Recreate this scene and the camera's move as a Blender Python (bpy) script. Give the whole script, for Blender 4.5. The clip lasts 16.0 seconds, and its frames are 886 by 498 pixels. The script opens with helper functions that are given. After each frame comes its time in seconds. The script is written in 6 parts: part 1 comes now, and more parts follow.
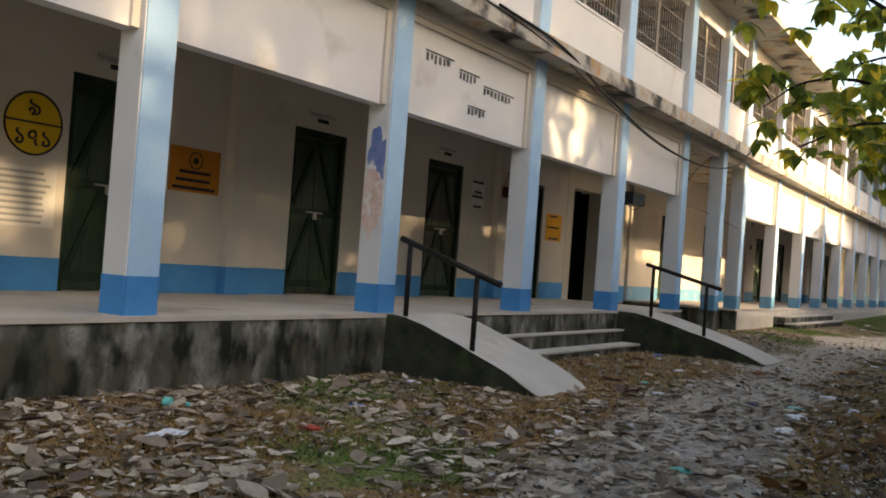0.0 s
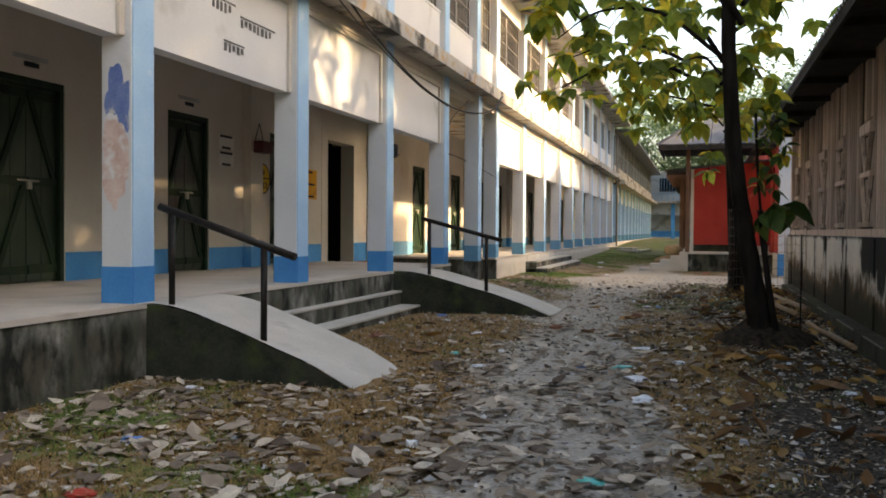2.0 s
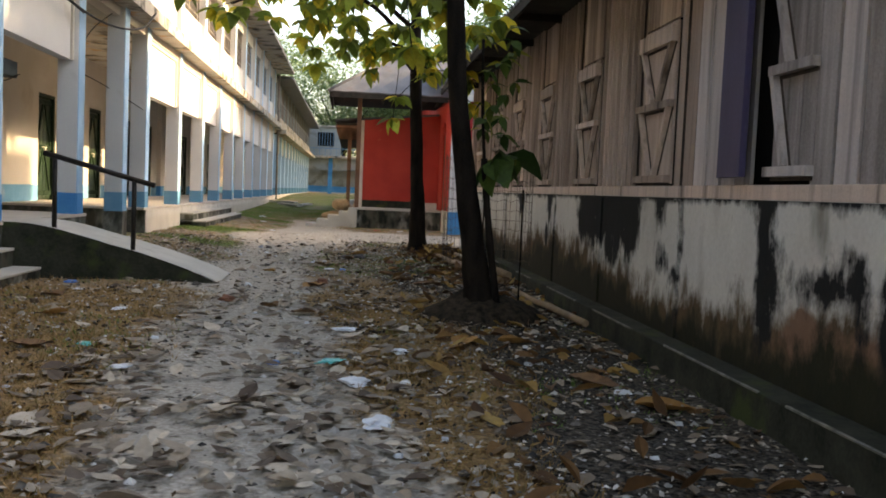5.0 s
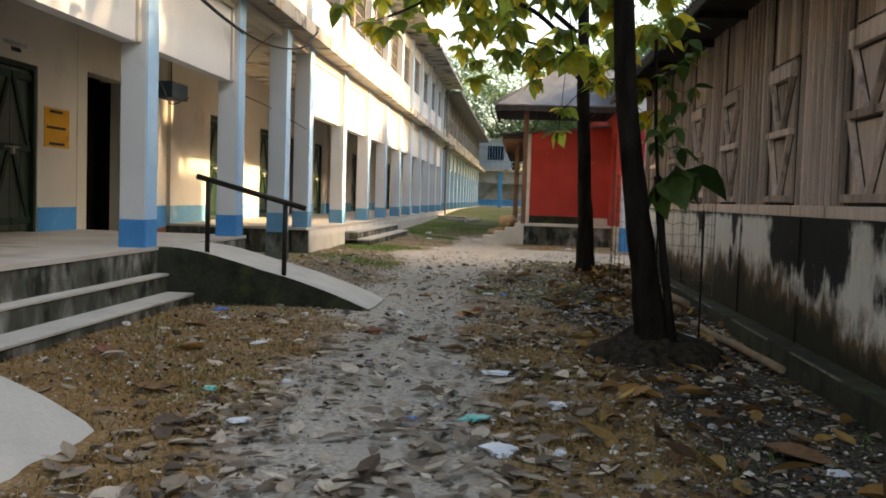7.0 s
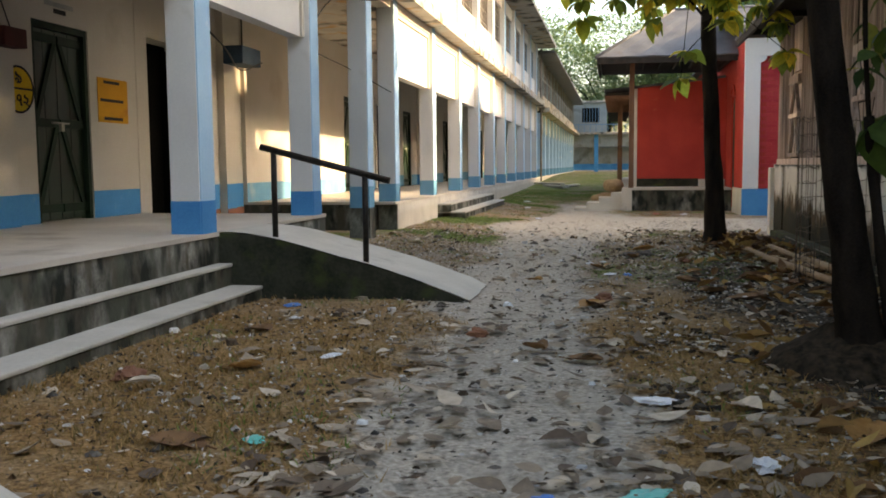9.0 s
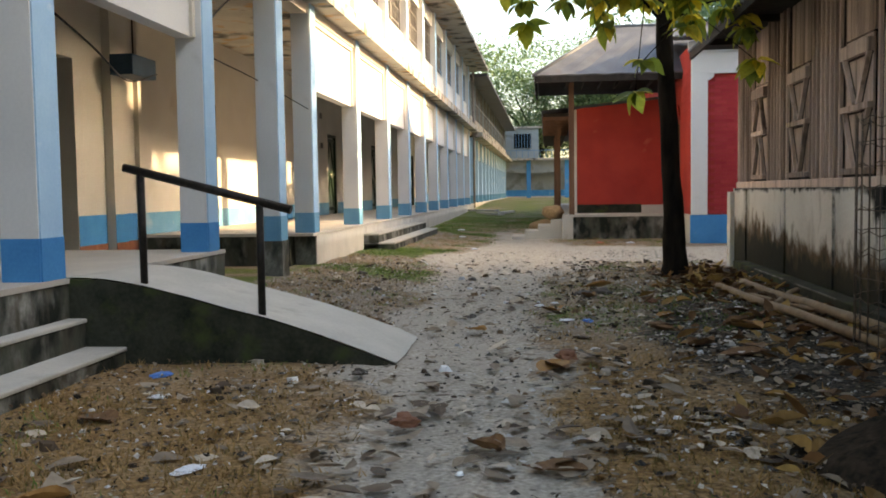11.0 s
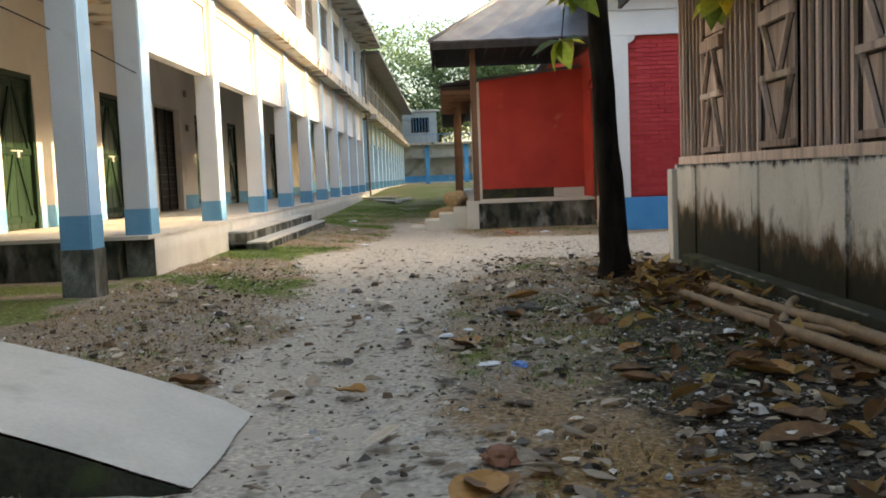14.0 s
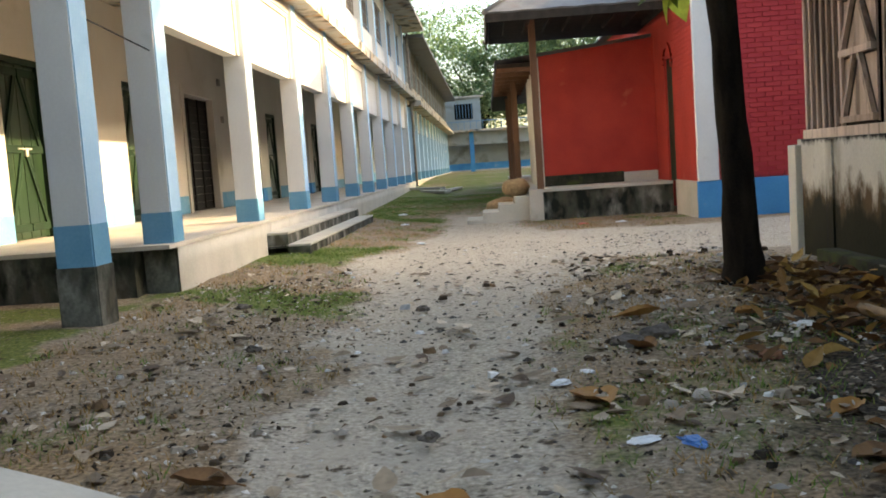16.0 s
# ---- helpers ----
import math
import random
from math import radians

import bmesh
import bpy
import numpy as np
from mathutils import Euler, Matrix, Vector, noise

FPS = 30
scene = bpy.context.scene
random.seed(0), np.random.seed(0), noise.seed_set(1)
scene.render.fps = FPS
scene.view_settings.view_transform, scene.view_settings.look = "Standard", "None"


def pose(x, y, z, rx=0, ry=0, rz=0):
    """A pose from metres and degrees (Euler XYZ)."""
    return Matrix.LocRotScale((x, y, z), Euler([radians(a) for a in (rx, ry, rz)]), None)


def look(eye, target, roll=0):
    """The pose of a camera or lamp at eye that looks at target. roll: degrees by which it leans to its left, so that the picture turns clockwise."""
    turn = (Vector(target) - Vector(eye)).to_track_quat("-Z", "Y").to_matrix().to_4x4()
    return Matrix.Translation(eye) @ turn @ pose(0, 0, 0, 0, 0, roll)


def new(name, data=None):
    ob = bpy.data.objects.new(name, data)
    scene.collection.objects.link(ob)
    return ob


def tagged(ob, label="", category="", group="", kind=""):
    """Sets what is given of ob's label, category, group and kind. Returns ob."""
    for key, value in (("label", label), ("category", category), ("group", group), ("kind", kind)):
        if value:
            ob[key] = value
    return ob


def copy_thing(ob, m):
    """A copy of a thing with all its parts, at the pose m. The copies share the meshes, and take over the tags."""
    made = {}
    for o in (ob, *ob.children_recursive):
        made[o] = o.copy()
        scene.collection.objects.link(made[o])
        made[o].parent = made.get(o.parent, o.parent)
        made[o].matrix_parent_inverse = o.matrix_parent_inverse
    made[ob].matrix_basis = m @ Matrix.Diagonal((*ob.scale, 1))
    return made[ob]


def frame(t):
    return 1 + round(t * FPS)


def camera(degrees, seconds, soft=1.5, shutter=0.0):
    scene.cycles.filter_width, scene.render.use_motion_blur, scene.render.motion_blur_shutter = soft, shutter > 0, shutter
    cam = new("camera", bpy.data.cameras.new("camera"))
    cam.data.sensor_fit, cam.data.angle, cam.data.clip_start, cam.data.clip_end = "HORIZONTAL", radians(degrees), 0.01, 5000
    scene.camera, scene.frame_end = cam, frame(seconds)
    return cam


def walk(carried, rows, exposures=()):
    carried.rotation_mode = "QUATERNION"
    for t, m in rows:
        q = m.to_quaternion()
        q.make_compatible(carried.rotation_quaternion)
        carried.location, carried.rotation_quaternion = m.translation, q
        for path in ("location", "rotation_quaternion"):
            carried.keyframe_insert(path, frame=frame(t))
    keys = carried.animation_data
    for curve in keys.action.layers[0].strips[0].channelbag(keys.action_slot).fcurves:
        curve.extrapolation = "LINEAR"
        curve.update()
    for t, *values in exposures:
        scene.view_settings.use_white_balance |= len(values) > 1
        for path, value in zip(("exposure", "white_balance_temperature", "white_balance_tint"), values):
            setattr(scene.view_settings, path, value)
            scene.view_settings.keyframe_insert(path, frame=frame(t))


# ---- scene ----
cam = camera(51.8, 16.0, soft=1.8)
PATH = [
    (0, (0.115, 1.518, 1.028), (-0.974, 3.195, 1.058), 4.2),
    (0.5, (-0.227, 1.72, 1.051), (-1.207, 3.464, 1.027), 4.4),
    (1, (-0.567, 1.996, 1.045), (-1.386, 3.82, 0.997), 2.6),
    (1.5, (-0.854, 2.351, 1.072), (-1.582, 4.214, 1.038), 1.3),
    (2, (-1.087, 2.607, 1.073), (-1.629, 4.532, 1.031), 0.4),
    (2.5, (-1.293, 2.926, 1.075), (-1.717, 4.88, 1.017), -0.0),
    (3, (-1.495, 3.331, 1.067), (-1.811, 5.304, 0.993), 0.6),
    (3.5, (-1.637, 3.722, 1.044), (-1.658, 5.719, 0.927), 2.3),
    (4, (-1.681, 4.106, 0.993), (-1.542, 6.098, 0.878), 2.6),
    (6.5, (-1.498, 5.511, 1.032), (-1.272, 7.493, 0.891), 2.5),
    (7, (-1.494, 5.66, 1.084), (-1.662, 7.65, 0.973), 1.8),
    (7.5, (-1.565, 6.013, 1.1), (-1.898, 7.982, 0.991), 0.7),
    (8, (-1.646, 6.463, 1.071), (-1.964, 8.433, 0.934), -1.0),
    (8.5, (-1.692, 6.956, 1.062), (-2.032, 8.92, 0.896), -1.3),
    (9, (-1.816, 7.356, 1.056), (-2.186, 9.313, 0.874), -0.5),
    (9.5, (-1.912, 7.774, 1.065), (-2.243, 9.743, 0.95), 0.2),
    (12, (-2.07, 9.948, 0.993), (-2.253, 11.935, 0.855), -1.9),
    (12.5, (-2.096, 10.398, 0.976), (-2.274, 12.384, 0.829), -2.2),
    (13, (-2.122, 10.814, 0.975), (-2.26, 12.802, 0.815), -1.6),
    (13.5, (-2.098, 11.28, 0.983), (-2.13, 13.274, 0.83), -1.5),
    (14, (-2.074, 11.781, 0.999), (-2.084, 13.774, 0.84), -2.2),
    (14.5, (-2.129, 12.168, 1.008), (-2.121, 14.163, 0.868), -2.0),
    (15, (-2.17, 12.606, 1.005), (-2.22, 14.603, 0.899), -2.4),
    (15.5, (-2.276, 13.027, 1.016), (-2.424, 15.016, 0.873), -2.8),
    (16, (-2.395, 13.508, 1.01), (-2.502, 15.497, 0.83), -4.0),
]
EXPOSURES = [(0.0, 2.05, 7900, 13), (1.5, 2.3, 7900, 13), (3.0, 2.42, 7900, 13), (4.0, 2.54, 7900, 13), (6.5, 2.5, 8000, 11), (7.5, 2.6, 8000, 10), (9.0, 2.58, 7900, 10), (14.0, 2.78, 7600, 8), (16.0, 2.83, 7550, 7)]
walk(cam, [(t, look(eye, target, roll)) for t, eye, target, roll in PATH], EXPOSURES)

# ---- light ----
SUN_ELEV, SUN_AZ = radians(20), radians(3)      # azimuth counted from +x towards +y
world = bpy.data.worlds.new("world")
scene.world = world
world.use_nodes = True
wn = world.node_tree
sky = wn.nodes.new("ShaderNodeTexSky")
sky.sky_type, sky.sun_disc = "NISHITA", False
sky.sun_elevation, sky.sun_rotation = SUN_ELEV, radians(90) - SUN_AZ
sky.air_density, sky.dust_density, sky.ozone_density = 1.0, 3.0, 1.0
wn.links.new(sky.outputs["Color"], wn.nodes["Background"].inputs["Color"])
wn.nodes["Background"].inputs["Strength"].default_value = 0.15
sun = new("sun", bpy.data.lights.new("sun", "SUN"))
sun.data.energy, sun.data.angle, sun.data.color = 2.1, radians(0.9), (1.0, 0.78, 0.50)
SUN_DIR = Vector((math.cos(SUN_ELEV) * math.cos(SUN_AZ), math.cos(SUN_ELEV) * math.sin(SUN_AZ), math.sin(SUN_ELEV)))
sun.rotation_euler = SUN_DIR.to_track_quat("Z", "Y").to_euler()


# ---- materials ----
def rgb(c):
    return (*c, 1.0)


def mat(name, a, b, size=2.0, rough=0.85, bump=0.15, fine=40.0, stain=None, stain_size=1.2, stain_at=0.58,
        streak=1.0, metal=0.0, by="none", spread=0.35, soft=0.12, coat=0.0, spec=0.25):
    """Two colours over broad and fine noise, stains with a shape of their own, and fine relief."""
    m = bpy.data.materials.new(name)
    m.use_nodes = True
    nt, n, l = m.node_tree, m.node_tree.nodes, m.node_tree.links
    bsdf = n["Principled BSDF"]
    tc = n.new("ShaderNodeTexCoord")
    src = tc.outputs["Object"]
    rnd = None
    if by == "object":
        rnd = n.new("ShaderNodeObjectInfo").outputs["Random"]
    elif by == "island":
        rnd = n.new("ShaderNodeNewGeometry").outputs["Random Per Island"]
    if rnd:
        add = n.new("ShaderNodeVectorMath")
        add.operation = "MULTIPLY_ADD"
        comb = n.new("ShaderNodeCombineXYZ")
        for k in range(3):
            l.new(rnd, comb.inputs[k])
        l.new(comb.outputs[0], add.inputs[0])
        add.inputs[1].default_value = (37.0, 53.0, 71.0)
        l.new(src, add.inputs[2])
        src = add.outputs[0]

    def tex(scale, detail, stretch=1.0):
        t = n.new("ShaderNodeTexNoise")
        t.inputs["Scale"].default_value, t.inputs["Detail"].default_value = scale, detail
        if stretch != 1.0:
            mp = n.new("ShaderNodeMapping")
            mp.inputs["Scale"].default_value = (1, 1, 1 / stretch)
            l.new(src, mp.inputs["Vector"])
            l.new(mp.outputs[0], t.inputs["Vector"])
        else:
            l.new(src, t.inputs["Vector"])
        return t.outputs["Fac"]

    def mix(fac, c, d):
        x = n.new("ShaderNodeMix")
        x.data_type = "RGBA"
        l.new(fac, x.inputs["Factor"])
        for socket, v in ((x.inputs["A"], c), (x.inputs["B"], d)):
            if isinstance(v, tuple):
                socket.default_value = rgb(v)
            else:
                l.new(v, socket)
        return x.outputs["Result"]

    def ramp(fac, lo, hi):
        r = n.new("ShaderNodeMapRange")
        r.inputs["From Min"].default_value, r.inputs["From Max"].default_value = lo, hi
        l.new(fac, r.inputs["Value"])
        return r.outputs["Result"]

    broad, fin = tex(size, 6, streak), tex(fine, 4)
    both = n.new("ShaderNodeMath")
    both.operation = "MULTIPLY_ADD"
    l.new(fin, both.inputs[0])
    both.inputs[1].default_value = 0.45
    l.new(broad, both.inputs[2])
    fac = both.outputs[0]
    if rnd:
        r2 = n.new("ShaderNodeMath")
        r2.operation = "MULTIPLY_ADD"
        l.new(rnd, r2.inputs[0])
        r2.inputs[1].default_value = spread * 2
        l.new(fac, r2.inputs[2])
        fac = r2.outputs[0]
        col = mix(ramp(fac, 0.5, 0.95 + spread * 2), a, b)
    else:
        col = mix(ramp(fac, 0.5, 0.95), a, b)
    if stain:
        for k, sc in enumerate(stain):
            st = tex(stain_size * (1 + 0.7 * k), 8, 1.0 if streak == 1.0 else streak * 1.3)
            col = mix(ramp(st, stain_at + 0.05 * k, stain_at + 0.05 * k + soft), col, sc)
    l.new(col, bsdf.inputs["Base Color"])
    bsdf.inputs["Roughness"].default_value, bsdf.inputs["Metallic"].default_value = rough, metal
    bsdf.inputs["Specular IOR Level"].default_value = spec
    if coat:
        bsdf.inputs["Coat Weight"].default_value = coat
    if bump:
        bp = n.new("ShaderNodeBump")
        bp.inputs["Strength"].default_value, bp.inputs["Distance"].default_value = min(1, bump * 2), 0.01
        l.new(fac, bp.inputs["Height"])
        l.new(bp.outputs[0], bsdf.inputs["Normal"])
    return m


M_CREAM = mat("cream_limewash", (0.52, 0.475, 0.415), (0.60, 0.56, 0.51), 1.2, 0.9, 0.08, stain=[(0.46, 0.41, 0.34)], stain_size=0.9, stain_at=0.62)
M_WHITE = mat("white_paint", (0.56, 0.56, 0.57), (0.65, 0.65, 0.65), 1.0, 0.85, 0.06, stain=[(0.47, 0.46, 0.44)], stain_size=1.5, stain_at=0.62)
M_SKYBLUE = mat("sky_blue_paint", (0.30, 0.48, 0.68), (0.38, 0.57, 0.74), 2.0, 0.75, 0.06, stain=[(0.66, 0.70, 0.74)], stain_size=2.5, stain_at=0.64)
M_BLUE = mat("blue_paint", (0.035, 0.20, 0.47), (0.06, 0.27, 0.56), 2.0, 0.7, 0.08, stain=[(0.22, 0.34, 0.46)], stain_size=2.0, stain_at=0.64)
M_BLUEFADED = mat("faded_blue_paint", (0.10, 0.27, 0.42), (0.16, 0.34, 0.49), 2.5, 0.75, 0.08, stain=[(0.28, 0.38, 0.46)], stain_size=2.2, stain_at=0.6)
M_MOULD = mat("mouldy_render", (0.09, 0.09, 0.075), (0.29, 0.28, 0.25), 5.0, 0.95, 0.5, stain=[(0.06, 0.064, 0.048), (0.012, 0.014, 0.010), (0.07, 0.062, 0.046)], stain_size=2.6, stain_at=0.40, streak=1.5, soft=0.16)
M_CONC = mat("bare_concrete", (0.40, 0.38, 0.335), (0.52, 0.49, 0.435), 2.0, 0.9, 0.25, stain=[(0.27, 0.245, 0.21)], stain_size=2.2, stain_at=0.63, soft=0.2)
M_FLOOR = mat("cement_floor", (0.42, 0.38, 0.33), (0.54, 0.50, 0.44), 1.3, 0.6, 0.1, stain=[(0.30, 0.27, 0.23)], stain_size=1.0, stain_at=0.6)
M_SLAB = mat("weathered_slab", (0.34, 0.32, 0.29), (0.48, 0.45, 0.40), 1.5, 0.95, 0.3, stain=[(0.05, 0.05, 0.045), (0.42, 0.26, 0.12)], stain_size=1.6, stain_at=0.52, streak=0.6)
M_GREEN = mat("dark_green_door", (0.005, 0.013, 0.007), (0.013, 0.036, 0.018), 3.0, 0.55, 0.12, stain=[(0.04, 0.06, 0.035)], stain_size=3.0, stain_at=0.66, streak=3.0)
M_DOORLEAF = mat("green_door_boards", (0.008, 0.020, 0.010), (0.022, 0.046, 0.022), 4.0, 0.28, 0.10, stain=[(0.04, 0.055, 0.03)], stain_size=3.0, stain_at=0.62, streak=4.0, spec=0.6)
# Near-black colour standing for the shade in unlit rooms and gaps.
M_INSIDESHADE = mat("inside_shade", (0.005, 0.005, 0.0045), (0.009, 0.0085, 0.008), 1.0, 0.9, 0.0, spec=0.05)
M_IRON = mat("black_iron", (0.012, 0.011, 0.011), (0.03, 0.024, 0.02), 20.0, 0.5, 0.1, metal=0.4)
M_GRILLE = mat("grey_grille_iron", (0.16, 0.15, 0.14), (0.28, 0.25, 0.22), 10.0, 0.6, 0.05)
M_BLUEGRILLE = mat("blue_grille_iron", (0.10, 0.20, 0.32), (0.16, 0.28, 0.40), 10.0, 0.6, 0.05)
M_WOOD = mat("weathered_planks", (0.20, 0.145, 0.118), (0.72, 0.565, 0.48), 16.0, 0.92, 0.5, fine=70, streak=14.0, by="object", spread=0.42, stain=[(0.055, 0.04, 0.034), (0.16, 0.115, 0.09)], stain_size=7.0, stain_at=0.55, soft=0.2)
M_GREYWOOD = mat("grey_weathered_planks", (0.17, 0.15, 0.145), (0.62, 0.555, 0.54), 16.0, 0.92, 0.5, fine=70, streak=14.0, by="object", spread=0.42, stain=[(0.06, 0.05, 0.048), (0.18, 0.15, 0.14)], stain_size=6.0, stain_at=0.56, soft=0.2)
M_PURPLE = mat("purple_shutter_paint", (0.040, 0.034, 0.085), (0.065, 0.055, 0.12), 3.0, 0.6, 0.1, streak=5.0)
M_OLDWALL = mat("stained_whitewash", (0.52, 0.49, 0.44), (0.66, 0.63, 0.58), 1.3, 0.9, 0.15, stain=[(0.30, 0.25, 0.20)], stain_size=0.9, stain_at=0.6, streak=2.0)
M_RED = mat("red_painted_plaster", (0.32, 0.030, 0.024), (0.44, 0.050, 0.036), 1.4, 0.75, 0.12, stain=[(0.52, 0.16, 0.10)], stain_size=1.2, stain_at=0.66)
M_REDBRICK = mat("red_painted_brick", (0.34, 0.024, 0.034), (0.46, 0.05, 0.055), 2.0, 0.75, 0.2, by="object", spread=0.25)
M_TIN = mat("grey_tin_roof", (0.085, 0.085, 0.09), (0.15, 0.15, 0.155), 2.0, 0.5, 0.1, stain=[(0.09, 0.06, 0.045)], stain_size=1.0, stain_at=0.6)
# One near-black colour for eave boards, soffits, rafters and the porch ceiling.
M_EAVE = mat("near_black_eave", (0.015, 0.013, 0.012), (0.04, 0.033, 0.028), 6.0, 0.9, 0.4)
M_BARK = mat("tree_bark", (0.006, 0.005, 0.0045), (0.026, 0.020, 0.016), 10.0, 0.95, 0.8, streak=4.0, fine=80, spec=0.08)
M_BROWNPOST = mat("brown_wooden_post", (0.10, 0.05, 0.03), (0.17, 0.09, 0.055), 6.0, 0.7, 0.15, streak=8.0)
M_BAMBOO = mat("dry_bamboo", (0.18, 0.12, 0.075), (0.30, 0.21, 0.13), 6.0, 0.7, 0.15)
M_ORANGE = mat("orange_notice_paint", (0.42, 0.15, 0.015), (0.50, 0.19, 0.02), 3.0, 0.7, 0.03)
M_YELLOW = mat("yellow_sign_paint", (0.58, 0.36, 0.02), (0.66, 0.43, 0.03), 3.0, 0.7, 0.03)
M_INK = mat("black_lettering", (0.015, 0.015, 0.018), (0.03, 0.03, 0.035), 5.0, 0.7, 0.0)
M_FADED = mat("faded_lettering", (0.28, 0.28, 0.28), (0.40, 0.40, 0.39), 5.0, 0.8, 0.0)
M_LEDGE = mat("mossy_black_cement", (0.012, 0.014, 0.009), (0.05, 0.05, 0.036), 4.0, 0.95, 0.4, stain=[(0.05, 0.065, 0.02)], stain_size=3.0, stain_at=0.55)
# Grey wall colour darkened and blued for the shade on wing and annex.
M_SHADEGREY = mat("shade_grey_wall", (0.24, 0.27, 0.28), (0.35, 0.38, 0.39), 1.0, 0.9, 0.1, stain=[(0.18, 0.19, 0.18)], stain_size=1.0, stain_at=0.52)
M_BRICK = mat("clay_brick", (0.20, 0.07, 0.04), (0.30, 0.12, 0.07), 8.0, 0.9, 0.3)


def leaf_mat(name, a, b, c, trans=0.35, rough=0.5):
    """Leaf colours by island, letting some light through."""
    m = bpy.data.materials.new(name)
    m.use_nodes = True
    n, l = m.node_tree.nodes, m.node_tree.links
    bsdf = n["Principled BSDF"]
    g = n.new("ShaderNodeNewGeometry")
    r = n.new("ShaderNodeValToRGB")
    e = r.color_ramp.elements
    e[0].color, e[1].color = rgb(a), rgb(c)
    e.new(0.6).color = rgb(b)
    l.new(g.outputs["Random Per Island"], r.inputs["Fac"])
    tx = n.new("ShaderNodeTexNoise")
    tx.inputs["Scale"].default_value = 25
    tc = n.new("ShaderNodeTexCoord")
    l.new(tc.outputs["Object"], tx.inputs["Vector"])
    hs = n.new("ShaderNodeHueSaturation")
    mr = n.new("ShaderNodeMapRange")
    mr.inputs["To Min"].default_value, mr.inputs["To Max"].default_value = 0.6, 1.4
    l.new(tx.outputs["Fac"], mr.inputs["Value"])
    l.new(mr.outputs[0], hs.inputs["Value"])
    l.new(r.outputs["Color"], hs.inputs["Color"])
    l.new(hs.outputs["Color"], bsdf.inputs["Base Color"])
    bsdf.inputs["Roughness"].default_value = rough
    bsdf.inputs["Specular IOR Level"].default_value = 0.25
    if trans:
        tr = n.new("ShaderNodeBsdfTranslucent")
        l.new(hs.outputs["Color"], tr.inputs["Color"])
        mx = n.new("ShaderNodeMixShader")
        mx.inputs["Fac"].default_value = trans
        l.new(bsdf.outputs[0], mx.inputs[1])
        l.new(tr.outputs[0], mx.inputs[2])
        l.new(mx.outputs[0], n["Material Output"].inputs["Surface"])
    return m


M_LEAF = leaf_mat("broad_leaves", (0.10, 0.15, 0.03), (0.30, 0.36, 0.055), (0.74, 0.56, 0.06), 0.7)
# Far leaves greyed: some of the distance haze is put into their colour.
M_FARLEAF = leaf_mat("haze_greyed_foliage", (0.07, 0.125, 0.065), (0.12, 0.19, 0.09), (0.20, 0.265, 0.11), 0.42)
M_SAPLEAF = leaf_mat("dark_shoot_leaves", (0.025, 0.055, 0.014), (0.07, 0.12, 0.025), (0.36, 0.33, 0.05), 0.45)
M_DRYLEAF = leaf_mat("dry_leaves", (0.09, 0.06, 0.042), (0.30, 0.235, 0.17), (0.60, 0.51, 0.40), 0.1, 0.7)
M_CHIP = leaf_mat("litter_scraps", (0.025, 0.022, 0.02), (0.14, 0.12, 0.10), (0.55, 0.53, 0.50), 0.0, 0.7)
M_GRASS = leaf_mat("dry_grass", (0.13, 0.10, 0.03), (0.30, 0.18, 0.065), (0.44, 0.27, 0.11), 0.3, 0.6)
M_GREENGRASS = leaf_mat("green_grass", (0.07, 0.13, 0.022), (0.12, 0.20, 0.035), (0.24, 0.26, 0.07), 0.3, 0.6)


# ---- builders ----
def thing(name, at, label, category, group="", kind=""):
    ob = new(name)
    ob.location = at
    ob.empty_display_size = 0.2
    return tagged(ob, label, category, group, kind)


def mesh_of(name, bm, mats):
    me = bpy.data.meshes.new(name)
    bm.normal_update()
    bm.to_mesh(me)
    bm.free()
    for m in (mats if isinstance(mats, (list, tuple)) else [mats]):
        me.materials.append(m)
    return me


def part(name, bm, mats, parent=None, label="", smooth=False):
    """One mesh object under a thing or a part, in its parent's own space."""
    me = bm if isinstance(bm, bpy.types.Mesh) else mesh_of(name, bm, mats)
    ob = new(name, me)
    ob.parent = parent
    if smooth:
        for p in me.polygons:
            p.use_smooth = True
    if label:
        ob["label"] = label
    return ob


def box(bm, x0, x1, y0, y1, z0, z1, mi=0, front=None):
    """A box; front: another material index for its faces towards +x."""
    v = [bm.verts.new((x, y, z)) for x in (x0, x1) for y in (y0, y1) for z in (z0, z1)]
    for k, q in enumerate(((0, 1, 3, 2), (4, 6, 7, 5), (0, 4, 5, 1), (2, 3, 7, 6), (0, 2, 6, 4), (1, 5, 7, 3))):
        f = bm.faces.new([v[i] for i in q])
        f.material_index = front if (k == 1 and front is not None) else mi
    return v


def boxes(*specs, bevel=0.0, jitter=0.0):
    bm = bmesh.new()
    for s in specs:
        box(bm, *s[:6], **(s[6] if len(s) > 6 else {}))
    if bevel:
        bmesh.ops.bevel(bm, geom=bm.edges[:], offset=bevel, segments=2, affect="EDGES", profile=0.6, material=-1)
    if jitter:
        for v in bm.verts:
            v.co += Vector((random.uniform(-1, 1), random.uniform(-1, 1), random.uniform(-1, 1))) * jitter
    return bm


